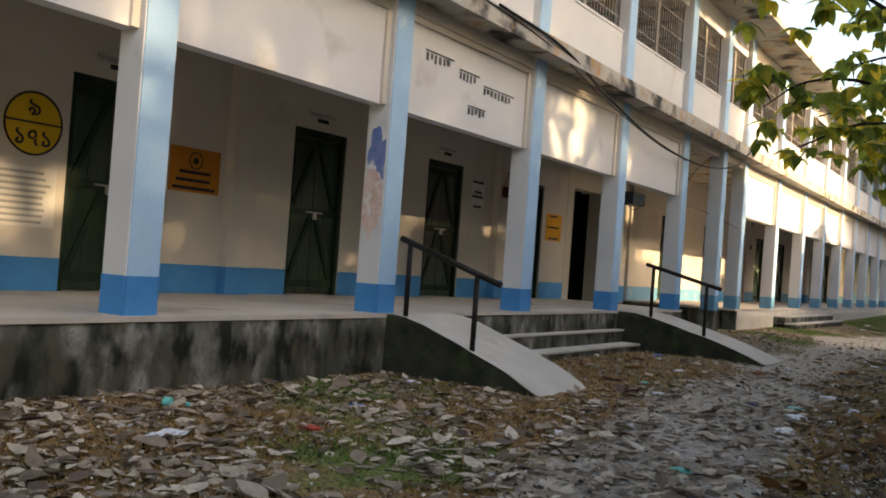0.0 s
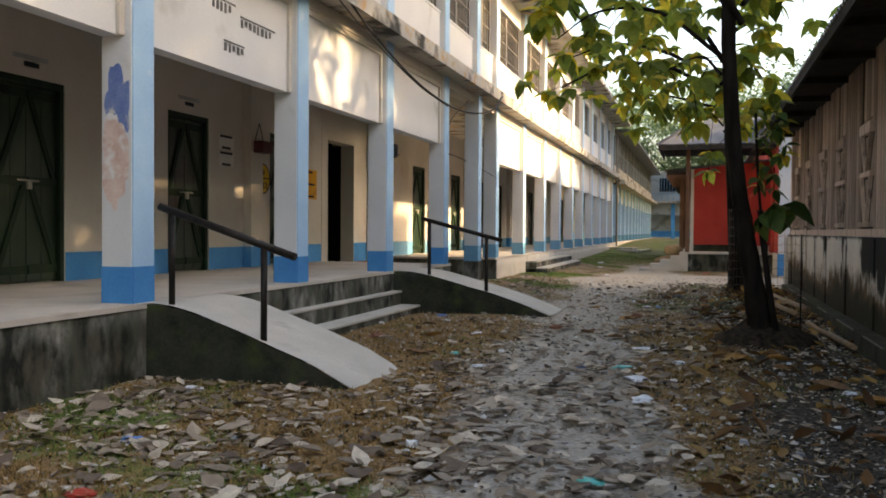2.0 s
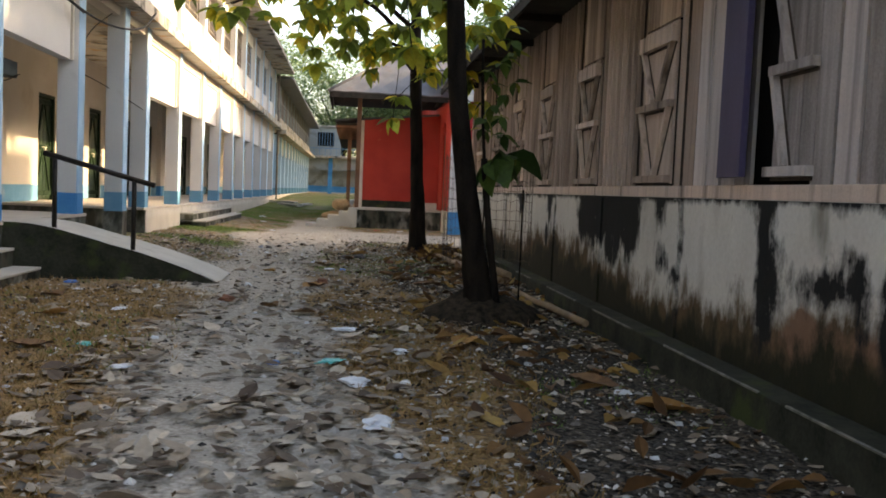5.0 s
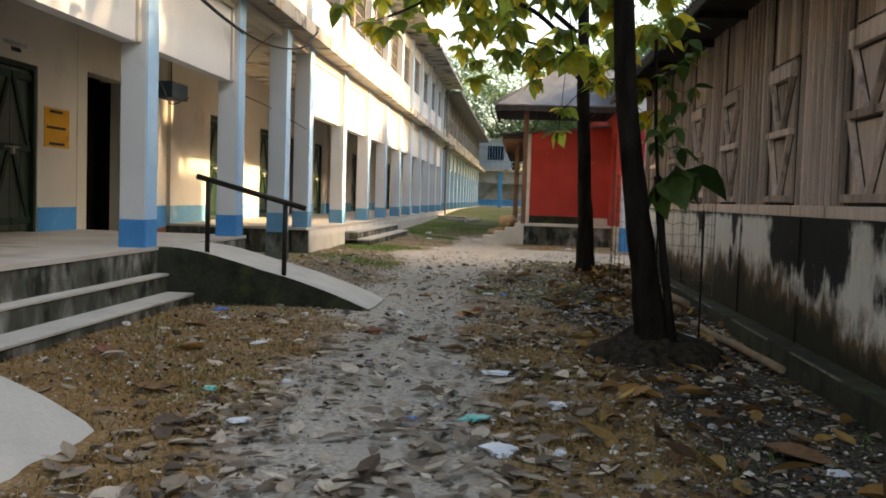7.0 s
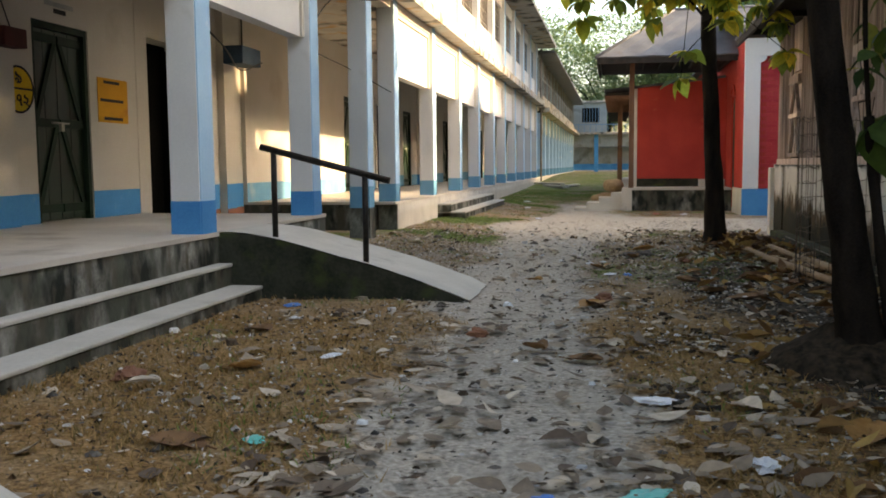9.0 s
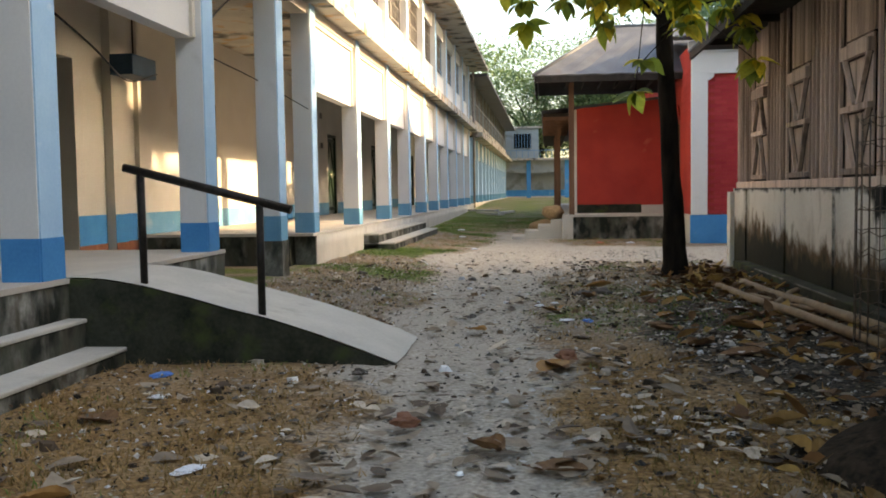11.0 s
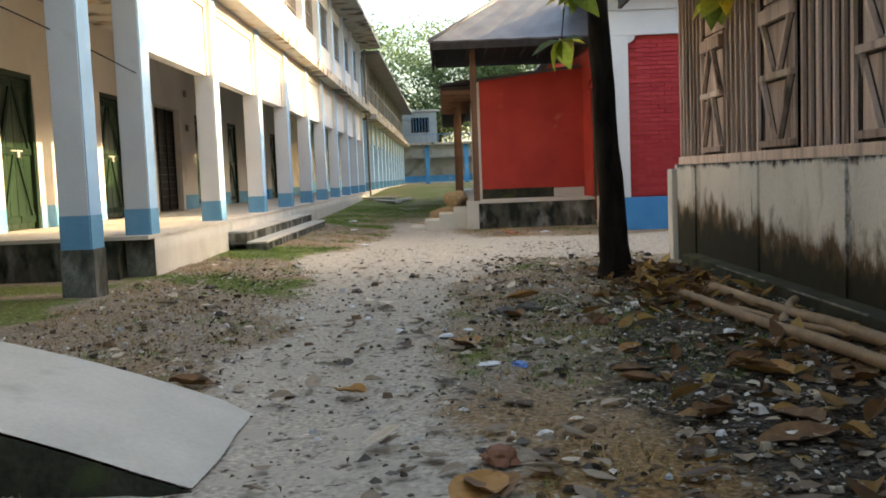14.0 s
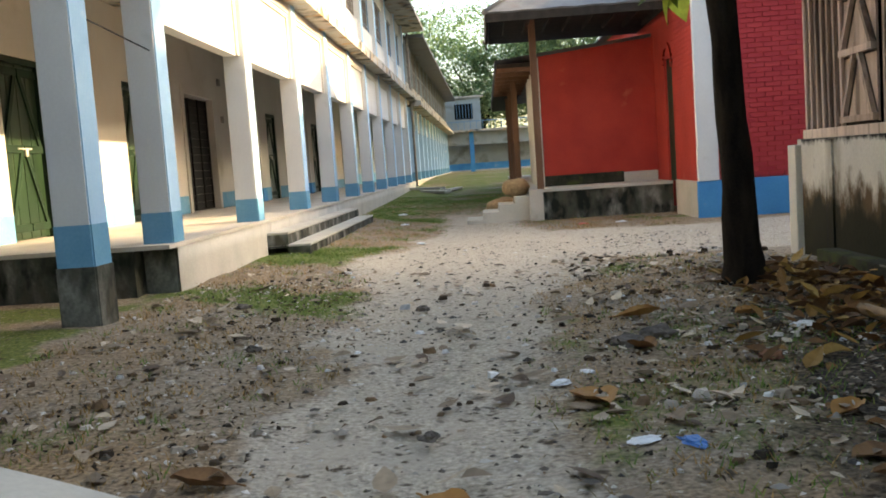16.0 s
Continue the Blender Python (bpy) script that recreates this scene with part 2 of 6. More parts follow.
def rod(bm, p, q, r, r2=None, n=8, mi=0, caps=True):
    p, q = Vector(p), Vector(q)
    r2 = r if r2 is None else r2
    d = (q - p).normalized()
    u = d.orthogonal().normalized()
    w = d.cross(u)
    rings = [[bm.verts.new(c + (u * math.cos(a) + w * math.sin(a)) * s) for a in (2 * math.pi * k / n for k in range(n))] for c, s in ((p, r), (q, r2))]
    for k in range(n):
        f = bm.faces.new((rings[0][k], rings[0][(k + 1) % n], rings[1][(k + 1) % n], rings[1][k]))
        f.material_index = mi
        f.smooth = True
    if caps:
        bm.faces.new(rings[0][::-1]).material_index = mi
        bm.faces.new(rings[1]).material_index = mi


def rods(*specs, n=8):
    bm = bmesh.new()
    for s in specs:
        rod(bm, *s, n=n)
    return bm


def tube(points, radii, n=10, knobs=0.0):
    """A tapering tube along points, for trunks, limbs and cables."""
    bm = bmesh.new()
    pts = [Vector(p) for p in points]
    last = None
    u = Vector((1, 0, 0))
    for k, p in enumerate(pts):
        d = (pts[min(k + 1, len(pts) - 1)] - pts[max(k - 1, 0)]).normalized()
        u = (u - d * u.dot(d)).normalized()
        w = d.cross(u)
        ring = []
        for j in range(n):
            a = 2 * math.pi * j / n
            s = radii[k] * (1 + knobs * noise.noise(p * 4 + Vector((math.cos(a), math.sin(a), 0)) * 1.5))
            ring.append(bm.verts.new(p + (u * math.cos(a) + w * math.sin(a)) * s))
        if last:
            for j in range(n):
                bm.faces.new((last[j], last[(j + 1) % n], ring[(j + 1) % n], ring[j])).smooth = True
        last = ring
    bm.faces.new(last)
    return bm


def smooth_line(points, steps=6):
    """Catmull-Rom points through the given ones."""
    p = [Vector(q) for q in points]
    p = [p[0] * 2 - p[1]] + p + [p[-1] * 2 - p[-2]]
    out = []
    for i in range(1, len(p) - 2):
        for k in range(steps):
            t = k / steps
            out.append(0.5 * (2 * p[i] + (p[i + 1] - p[i - 1]) * t + (2 * p[i - 1] - 5 * p[i] + 4 * p[i + 1] - p[i + 2]) * t * t
                              + (3 * p[i] - p[i - 1] - 3 * p[i + 1] + p[i + 2]) * t ** 3))
    return out + [p[-2]]


def ground_z(x, y):
    """The yard: slightly sunk by the steps, rising towards the far wing."""
    def ease(a, b):
        t = min(1, max(0, (y - a) / (b - a)))
        return t * t * (3 - 2 * t)
    z = -0.03 - 0.07 * ease(3, 8) + 0.02 * ease(15, 21) + 0.50 * ease(30, 66)
    z += 0.11 * ease(16.2, 19) * min(1, max(0, (-3.4 - x) / 1.6)) * (1 - 0.6 * ease(32, 50))
    z += (0.05 * ease(13, 17) - 0.05 * (1 - ease(9, 16))) * min(1, max(0, (x + 1.0) / 1.2)) * (1 - ease(18, 23))
    return z


# ---- ground ----
def spaced(*runs):
    out = []
    for a, b, step in runs:
        k = max(1, round((b - a) / step))
        out += [a + (b - a) * i / k for i in range(k)]
    return out + [runs[-1][1]]


PATH_LINE = [(-5, -0.9), (2, -1.1), (5.5, -1.4), (10, -2.25), (17, -2.8), (21, -2.7), (26, -2.3), (34, -2.9), (60, -3.0)]


def path_x(y):
    for (a, xa), (b, xb) in zip(PATH_LINE, PATH_LINE[1:]):
        if y <= b:
            t = (y - a) / (b - a)
            return xa + (xb - xa) * t
    return PATH_LINE[-1][1]


def yard_masks(x, y):
    """How far a spot is trodden path, green grass and dark soil."""
    v = Vector((x, y, 0))
    wob = noise.noise(v * 0.9) * 0.35 + noise.noise(v * 2.7) * 0.15
    half = 0.62 + 0.9 * max(0, 1 - abs(y - 24.5) / 4.5)
    d = abs(x - path_x(y)) - half
    if 22.0 < y < 29.0 and x > -2.5:
        d = min(d, abs(y - 25.4) - 2.0)
    trod = 1 - min(1, max(0, (d + wob + 0.25) / 0.5))
    if y > 31:
        trod *= max(0, 1 - (y - 31) / 5) * 0.9
    edge = 1.0 + 0.55 * max(0, 1 - abs(y - 16.2) / 3.5)
    soil = min(1, max(0, (x + edge + wob * 1.2) / 0.6)) * min(1, max(0, (22.5 - y) / 1.5))
    green = min(1, max(0, noise.noise(v * 0.55 + Vector((7, 3, 0))) * 1.6 + noise.noise(v * 2.1) * 0.7))
    green = min(1, green * (1.0 if y < 8 and x < -2.2 else ((1.9 if x < -3.0 else 1.3) if y > 16 else 0.4)) + (0.5 * max(0, noise.noise(v * 1.7)) if y > 17 else 0))
    if y > 30:
        green = max(green, min(1, (y - 30) / 8) * (0.6 + 0.5 * noise.noise(v * 0.8)))
    if x > -1.9 and y < 22:
        green *= 0.35
    return trod, min(1, max(0, green)) * (1 - trod), soil * (1 - trod)


def build_ground():
    xs = spaced((-400, -60, 60), (-60, -14, 8), (-14, -5.6, 1.2), (-5.6, 0.8, 0.09), (0.8, 10, 1.3), (10, 60, 10), (60, 400, 60))
    ys = spaced((-300, -40, 60), (-40, -4, 6), (-4, 1, 0.6), (1, 33, 0.11), (33, 66, 1.0), (66, 120, 9), (120, 700, 70))
    verts, masks = [], []
    for y in ys:
        for x in xs:
            near = -6 < x < 1 and 0 < y < 40
            v = Vector((x, y, 0))
            trod, green, soil = yard_masks(x, y) if -7 < x < 8 and -5 < y < 66 else (0, 0.5, 0)
            z = ground_z(x, y)
            if near:
                z += 0.022 * noise.noise(v * 1.3) + 0.012 * noise.noise(v * 5) - 0.02 * trod + 0.02 * soil * noise.noise(v * 3 + Vector((5, 5, 5)))
            verts.append((x, y, z))
            masks.append((trod, green, soil, min(1, max(0, (y - 13.5 + 3 * noise.noise(v * 0.7)) / 4)) * (0.65 + 0.5 * noise.noise(v * 1.1))))
    w = len(xs)
    faces = [(j * w + i, j * w + i + 1, (j + 1) * w + i + 1, (j + 1) * w + i) for j in range(len(ys) - 1) for i in range(w - 1)]
    me = bpy.data.meshes.new("ground")
    me.from_pydata(verts, [], faces)
    layer = me.color_attributes.new("cover", "FLOAT_COLOR", "POINT")
    layer.data.foreach_set("color", np.array(masks, dtype=np.float32).ravel())
    me.polygons.foreach_set("use_smooth", [True] * len(me.polygons))
    m = bpy.data.materials.new("yard_earth")
    m.use_nodes = True
    n, l = m.node_tree.nodes, m.node_tree.links
    bsdf = n["Principled BSDF"]
    bsdf.inputs["Roughness"].default_value = 0.95
    bsdf.inputs["Specular IOR Level"].default_value = 0.08
    att = n.new("ShaderNodeAttribute")
    att.attribute_name = "cover"
    sep = n.new("ShaderNodeSeparateColor")
    l.new(att.outputs["Color"], sep.inputs[0])
    tc = n.new("ShaderNodeTexCoord")

    def tex(scale, detail=6):
        t = n.new("ShaderNodeTexNoise")
        t.inputs["Scale"].default_value, t.inputs["Detail"].default_value = scale, detail
        l.new(tc.outputs["Object"], t.inputs["Vector"])
        return t.outputs["Fac"]

    def rng(f, lo, hi):
        r = n.new("ShaderNodeMapRange")
        r.inputs["From Min"].default_value, r.inputs["From Max"].default_value = lo, hi
        l.new(f, r.inputs["Value"])
        return r.outputs[0]

    def mix(f, a, b):
        x = n.new("ShaderNodeMix")
        x.data_type = "RGBA"
        l.new(f, x.inputs["Factor"])
        for s, v in ((x.inputs["A"], a), (x.inputs["B"], b)):
            if isinstance(v, tuple):
                s.default_value = rgb(v)
            else:
                l.new(v, s)
        return x.outputs["Result"]

    def ragged(f):
        """A mask whose edge follows fine noise."""
        a = n.new("ShaderNodeMath")
        a.operation = "MULTIPLY_ADD"
        l.new(tex(9), a.inputs[0])
        a.inputs[1].default_value = 0.9
        l.new(f, a.inputs[2])
        return rng(a.outputs[0], 0.72, 1.12)

    f1, f2 = tex(3), tex(38, 8)
    dry = mix(rng(f2, 0.35, 0.7), (0.13, 0.075, 0.032), (0.37, 0.22, 0.095))
    dry = mix(rng(f1, 0.45, 0.65), dry, mix(rng(f2, 0.35, 0.7), (0.18, 0.115, 0.06), (0.40, 0.27, 0.14)))
    green = mix(rng(f2, 0.35, 0.7), (0.07, 0.095, 0.028), (0.21, 0.225, 0.07))
    soil = mix(rng(f2, 0.38, 0.68), (0.016, 0.014, 0.012), (0.13, 0.108, 0.085))
    earth = mix(rng(f2, 0.3, 0.72), (0.24, 0.21, 0.175), (0.56, 0.50, 0.42))
    earth = mix(rng(f1, 0.5, 0.7), earth, (0.40, 0.355, 0.30))
    grey = mix(rng(f2, 0.32, 0.7), (0.15, 0.125, 0.10), (0.37, 0.32, 0.26))
    dry = mix(att.outputs["Alpha"], dry, grey)
    col = mix(ragged(sep.outputs[1]), dry, green)
    col = mix(ragged(sep.outputs[2]), col, soil)
    col = mix(ragged(sep.outputs[0]), col, earth)
    col = mix(rng(tex(13, 9), 0.60, 0.70), col, (0.075, 0.058, 0.042))
    col = mix(rng(tex(21, 9), 0.62, 0.72), col, (0.42, 0.38, 0.32))
    l.new(col, bsdf.inputs["Base Color"])
    bp = n.new("ShaderNodeBump")
    bp.inputs["Strength"].default_value, bp.inputs["Distance"].default_value = 0.8, 0.02
    l.new(f2, bp.inputs["Height"])
    l.new(bp.outputs[0], bsdf.inputs["Normal"])
    me.materials.append(m)
    tagged(new("ground", me), "trodden earth yard with dry brown grass and dark soil", "ground", kind="structure")


build_ground()

# ---- school building ----
FLOOR = 0.485
WALL, FRONT = -7.75, -5.3
COLS_A = [-0.25, 2.75, 5.75, 8.73, 11.72, 14.65, 17.62]
COL_GATE = 19.93
COLS_B = [21.72, 24.88, 28.0, 30.9, 33.85, 36.65, 39.65, 42.75, 45.7, 48.6]
CAP, BAND, SLAB0, SLAB1 = 2.55, 3.56, 3.70, 3.92
SILL, HEAD, ROOF0 = 4.76, 6.0, 6.42

school = thing("school_building", (-6.5, 8, 0), "two-storey cream school block with blue-painted columns and green doors", "building")
school2 = thing("school_building", (-6.5, 34, 0), "two-storey sunlit school block with a columned veranda", "building")
for b in (school, school2):
    b.location = (0, 0, 0)


def column_mesh(z0, z1, wide=0.3, deep=0.28, base=None, stub=None, low=M_BLUE):
    """A column with its near lower corner at y = 0 and its front at x = 0."""
    bm = bmesh.new()
    lo = z0 if base is None else base
    box(bm, -deep, 0, 0, wide, lo, z1, mi=0, front=1)
    if base is not None:
        box(bm, -deep - 0.004, 0.004, -0.004, wide + 0.004, z0, base, mi=2, front=2)
    if stub is not None:
        box(bm, -deep - 0.012, 0.012, -0.012, wide + 0.012, stub, z0, mi=3)
    bmesh.ops.bevel(bm, geom=[e for e in bm.edges if abs(e.verts[0].co.z - e.verts[1].co.z) > 0.1], offset=0.012, segments=2, affect="EDGES", material=-1)
    return mesh_of("column", bm, [M_WHITE, M_SKYBLUE, low, M_MOULD])


def veranda_wall(owner, y0, y1, openings, z0, z1, x=WALL, thick=0.25):
    """A wall along y with openings (a, b, sill, head) through it."""
    at = y0
    for a, b, s, h in sorted(openings):
        part("wall", boxes((x - thick, x, at, a, z0, z1)), M_CREAM, owner)
        part("wall_over_door", boxes((x - thick, x, a, b, h, z1)), M_CREAM, owner)
        at = b
    part("wall", boxes((x - thick, x, at, y1, z0, z1)), M_CREAM, owner)


DOOR_W, DOOR_H = 1.03, 2.13
door_parts = []


def build_door():
    """A ledged green double door; its lower corner at the origin, its front towards +x."""
    d = thing("door", (0, 0, 0), "closed dark green plank double door with diagonal braces and a padlock", "door", "doors along the veranda")
    part("frame", boxes((-0.10, 0.012, 0, 0.06, 0, DOOR_H), (-0.10, 0.012, DOOR_W - 0.06, DOOR_W, 0, DOOR_H), (-0.10, 0.012, 0.06, DOOR_W - 0.06, DOOR_H - 0.07, DOOR_H)), M_GREEN, d)
    half = (DOOR_W - 0.13) / 2
    for k in range(2):
        y0 = 0.063 + k * (half + 0.004)
        bm = bmesh.new()
        for j in range(4):
            a = y0 + half * j / 4
            box(bm, -0.075, -0.045 - 0.003 * (j % 2), a + 0.002, a + half / 4 - 0.002, 0.015, DOOR_H - 0.075)
        leaf = part("leaf", bm, M_DOORLEAF, d)
        for z in (0.10, 1.02, 1.92):
            part("ledge", boxes((-0.045, -0.02, y0 + 0.01, y0 + half - 0.01, z, z + 0.09)), M_GREEN, leaf)
        for lo, hi in ((0.19, 1.02), (1.11, 1.92)):
            bm = bmesh.new()
            ya, yb = (y0 + 0.05, y0 + half - 0.05) if k == 0 else (y0 + half - 0.05, y0 + 0.05)
            v = [bm.verts.new((x, y, z)) for x in (-0.044, -0.022) for y, z in ((ya - 0.035, lo), (ya + 0.035, lo), (yb + 0.035, hi), (yb - 0.035, hi))]
            for q in ((0, 1, 2, 3), (7, 6, 5, 4), (0, 4, 5, 1), (1, 5, 6, 2), (2, 6, 7, 3), (3, 7, 4, 0)):
                bm.faces.new([v[i] for i in q])
            part("brace", bm, M_GREEN, leaf)
    lock = boxes((-0.02, 0.012, DOOR_W / 2 - 0.03, DOOR_W / 2 + 0.03, 0.98, 1.06), bevel=0.006)
    part("padlock", lock, M_CONC, d, "pale metal padlock")
    part("hasp", rods(((-0.018, DOOR_W / 2 - 0.16, 1.07), (-0.018, DOOR_W / 2 + 0.16, 1.07), 0.011)), M_CONC, d, "pale metal hasp bar")
    return d


DOORS_A = [3.9, 6.88, 10.04, 13.06, 15.98]
DOORS_B = [23.55, 27.05, 32.8, 35.95, 38.9, 41.8, 44.8, 47.6]
DOUBLE_B = (29.8, 31.5)
the_door = build_door()
the_door.location = (WALL - 0.03, DOORS_A[0], FLOOR)
for y in DOORS_A[1:] + DOORS_B:
    copy_thing(the_door, pose(WALL - 0.03, y, FLOOR))

OPEN_A = [(y, y + DOOR_W, FLOOR, FLOOR + DOOR_H) for y in DOORS_A]
OPEN_B = [(y, y + DOOR_W, FLOOR, FLOOR + DOOR_H) for y in DOORS_B] + [(*DOUBLE_B, FLOOR, FLOOR + 2.15)]
END_A, START_B, END_B = 18.05, 21.5, 50.5
veranda_wall(school, -4, 18.35, OPEN_A, FLOOR, SLAB0)
veranda_wall(school2, START_B, END_B, OPEN_B, FLOOR, SLAB0)
# the passage between the two blocks
part("passage_wall", boxes((-8.1, -7.82, 19.85, START_B + 0.02, 0.0, SLAB0)), M_CREAM, school)
part("passage_pier", boxes((-7.817, -7.70, 20.6, 20.95, 0.0, SLAB0)), M_CREAM, school)
for x0, x1, a, b in ((-7.82, -7.815, 19.86, 20.59), (-7.82, -7.815, 20.96, START_B), (-7.70, -7.695, 20.6, 20.95)):
    part("passage_dado", boxes((x0, x1, a, b, 0.42, 0.80)), M_BLUE, school)
    part("passage_footing", boxes((x0, x1 + 0.004, a, b, -0.05, 0.42)), M_BRICK, school, "bare brown brick footing")
part("passage_end_pier", boxes((-8.0, -7.74, 18.05, 18.33, 0, SLAB0), bevel=0.01), M_CREAM, school)
# Near-black panel and jambs paint the unlit room behind the passage doorway.
part("dark_doorway", boxes((-8.40, -8.36, 18.2, 20.0, -0.1, 2.9)), M_INSIDESHADE, school, "near-black panel standing for the unlit doorway in the passage")
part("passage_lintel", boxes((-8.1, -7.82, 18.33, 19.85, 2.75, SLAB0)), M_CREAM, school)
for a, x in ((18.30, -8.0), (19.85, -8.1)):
    part("dark_jamb", boxes((-8.36, x, a, a + 0.03, -0.1, 2.75)), M_INSIDESHADE, school)
part("room_wall", boxes((-12.2, -12.0, -4, END_B, 0, 6.4)), M_CREAM, school)


def dado(owner, y0, y1, openings, m, z1=0.80):
    at = y0
    for a, b, *_ in sorted(openings) + [(y1, y1)]:
        if a - at > 0.02:
            part("dado", boxes((WALL, WALL + 0.004, at, a, FLOOR, z1)), m, owner)
        at = b


dado(school, -4, 18.05, OPEN_A, M_BLUE)
dado(school2, START_B, END_B, OPEN_B, M_BLUEFADED)
for y in (2.9, 8.92, 15.1):
    part("pilaster", boxes((WALL - 0.02, WALL + 0.13, y, y + 0.38, FLOOR, SLAB0), (WALL - 0.02, WALL + 0.134, y - 0.004, y + 0.384, FLOOR, 0.80, {"mi": 1, "front": 1})), [M_CREAM, M_BLUE], school)
for y in (28.45, 34.6, 40.5):
    part("pilaster", boxes((WALL - 0.02, WALL + 0.13, y, y + 0.35, FLOOR, SLAB0), (WALL - 0.02, WALL + 0.134, y - 0.004, y + 0.354, FLOOR, 0.80, {"mi": 1, "front": 1})), [M_CREAM, M_BLUE], school2)


def uneven_front(x, y0, y1, z0, z1, step=0.25):
    """A wall face towards +x with a slightly uneven surface and worn top edge."""
    bm = bmesh.new()
    ny, nz = max(1, int((y1 - y0) / step)), 5
    grid = []
    for j in range(nz + 1):
        row = []
        for i in range(ny + 1):
            y, z = y0 + (y1 - y0) * i / ny, z0 + (z1 - z0) * j / nz
            d = 0.012 * noise.noise(Vector((y * 2.1, z * 3, x))) - (0.015 * max(0, noise.noise(Vector((y * 3, 1, 1)))) if j == nz else 0)
            row.append(bm.verts.new((x + d, y, z)))
        grid.append(row)
    for j in range(nz):
        for i in range(ny):
            bm.faces.new((grid[j][i], grid[j][i + 1], grid[j + 1][i + 1], grid[j + 1][i])).smooth = True
    back = [bm.verts.new((x - 0.4, v.co.y, v.co.z)) for v in grid[nz]]
    for i in range(ny):
        bm.faces.new((grid[nz][i], grid[nz][i + 1], back[i + 1], back[i]))
    return bm


part("plinth", boxes((-12.2, -5.55, -4, END_A, -0.4, FLOOR - 0.04)), M_MOULD, school)
part("plinth_face", uneven_front(-5.30, 9.4, END_A, -0.4, FLOOR - 0.03), M_MOULD, school)
part("plinth_face", uneven_front(-5.24, -4, 9.4, -0.4, FLOOR - 0.03), M_MOULD, school, "mould-blackened cement plinth face")
part("plinth_end", boxes((-7.9, -5.31, END_A - 0.1, END_A, -0.4, FLOOR - 0.03)), M_MOULD, school)
part("veranda_floor", boxes((-12.2, -5.23, -4, 9.4, FLOOR - 0.04, FLOOR), (-12.2, -5.29, 9.4, END_A + 0.01, FLOOR - 0.04, FLOOR)), M_FLOOR, school)
part("plinth", boxes((-12.2, -5.6, START_B, END_B, -0.4, FLOOR - 0.04)), M_MOULD, school2)
part("plinth_face", uneven_front(-5.27, 21.72, END_B, -0.4, FLOOR - 0.03), M_CONC, school2, "grey cement plinth face")
part("veranda_floor", boxes((-12.2, -5.26, START_B - 0.01, END_B, FLOOR - 0.04, FLOOR)), M_FLOOR, school2)

for owner, ys, low in ((school, COLS_A, M_BLUE), (school2, COLS_B[1:], M_BLUEFADED)):
    col = column_mesh(FLOOR, SLAB0, base=0.77, low=low)
    for y in ys:
        part("column", col, None, owner).location = (FRONT, y, 0)
colstub = column_mesh(FLOOR - 0.02, SLAB0, base=0.77, stub=-0.1, low=M_BLUEFADED)
part("column", colstub, None, school).location = (FRONT + 0.04, COL_GATE, 0)
part("column", colstub, None, school2).location = (FRONT, COLS_B[0], 0)

# panels over the openings, each with a raised rim
def fascia(owner, y0, y1, rim=True):
    p = part("fascia_panel", boxes((-5.56, -5.40, y0, y1, CAP, BAND)), M_WHITE, owner)
    if rim:
        part("rim", boxes((-5.40, -5.365, y0, y1, BAND - 0.07, BAND), (-5.40, -5.365, y1 - 0.07, y1, CAP + 0.0, BAND - 0.07), bevel=0.006), M_CREAM, p)
    return p


panels = [fascia(school, a + 0.3, b) for a, b in zip(COLS_A, COLS_A[1:])]
panels += [fascia(school2, a + 0.3, b) for a, b in zip(COLS_B, COLS_B[1:])]
for owner, y0, y1 in ((school, -4, 21.70), (school2, 21.72, END_B)):
    part("cornice", boxes((-5.56, -5.345, y0, y1, BAND, SLAB0 - 0.0)), M_CREAM, owner)
    part("floor_slab", boxes((-12.2, -5.02, y0, y1, SLAB0 + 0.003, SLAB1)), M_SLAB, owner, "rain-blackened concrete slab edge")
    part("roof_slab", boxes((-12.4, -4.55, y0, y1, ROOF0, ROOF0 + 0.14), bevel=0.01), M_SLAB, owner)
    part("upper_wall", boxes((-7.9, -7.75, y0, y1, SLAB1, ROOF0)), M_CREAM, owner)
    part("lintel", boxes((-5.58, -5.40, y0, y1, HEAD, ROOF0)), M_WHITE, owner)

upcol = column_mesh(SLAB1, ROOF0)
for owner, ys in ((school, COLS_A + [COL_GATE]), (school2, COLS_B)):
    for y in ys:
        part("upper_column", upcol, None, owner).location = (FRONT, y, 0)

bar_cache = {}


def bar(h):
    if h not in bar_cache:
        bar_cache[h] = mesh_of("bar", boxes((-0.008, 0.008, -0.008, 0.008, 0, h)), M_GRILLE)
    return bar_cache[h]


all_up = COLS_A + [COL_GATE] + COLS_B
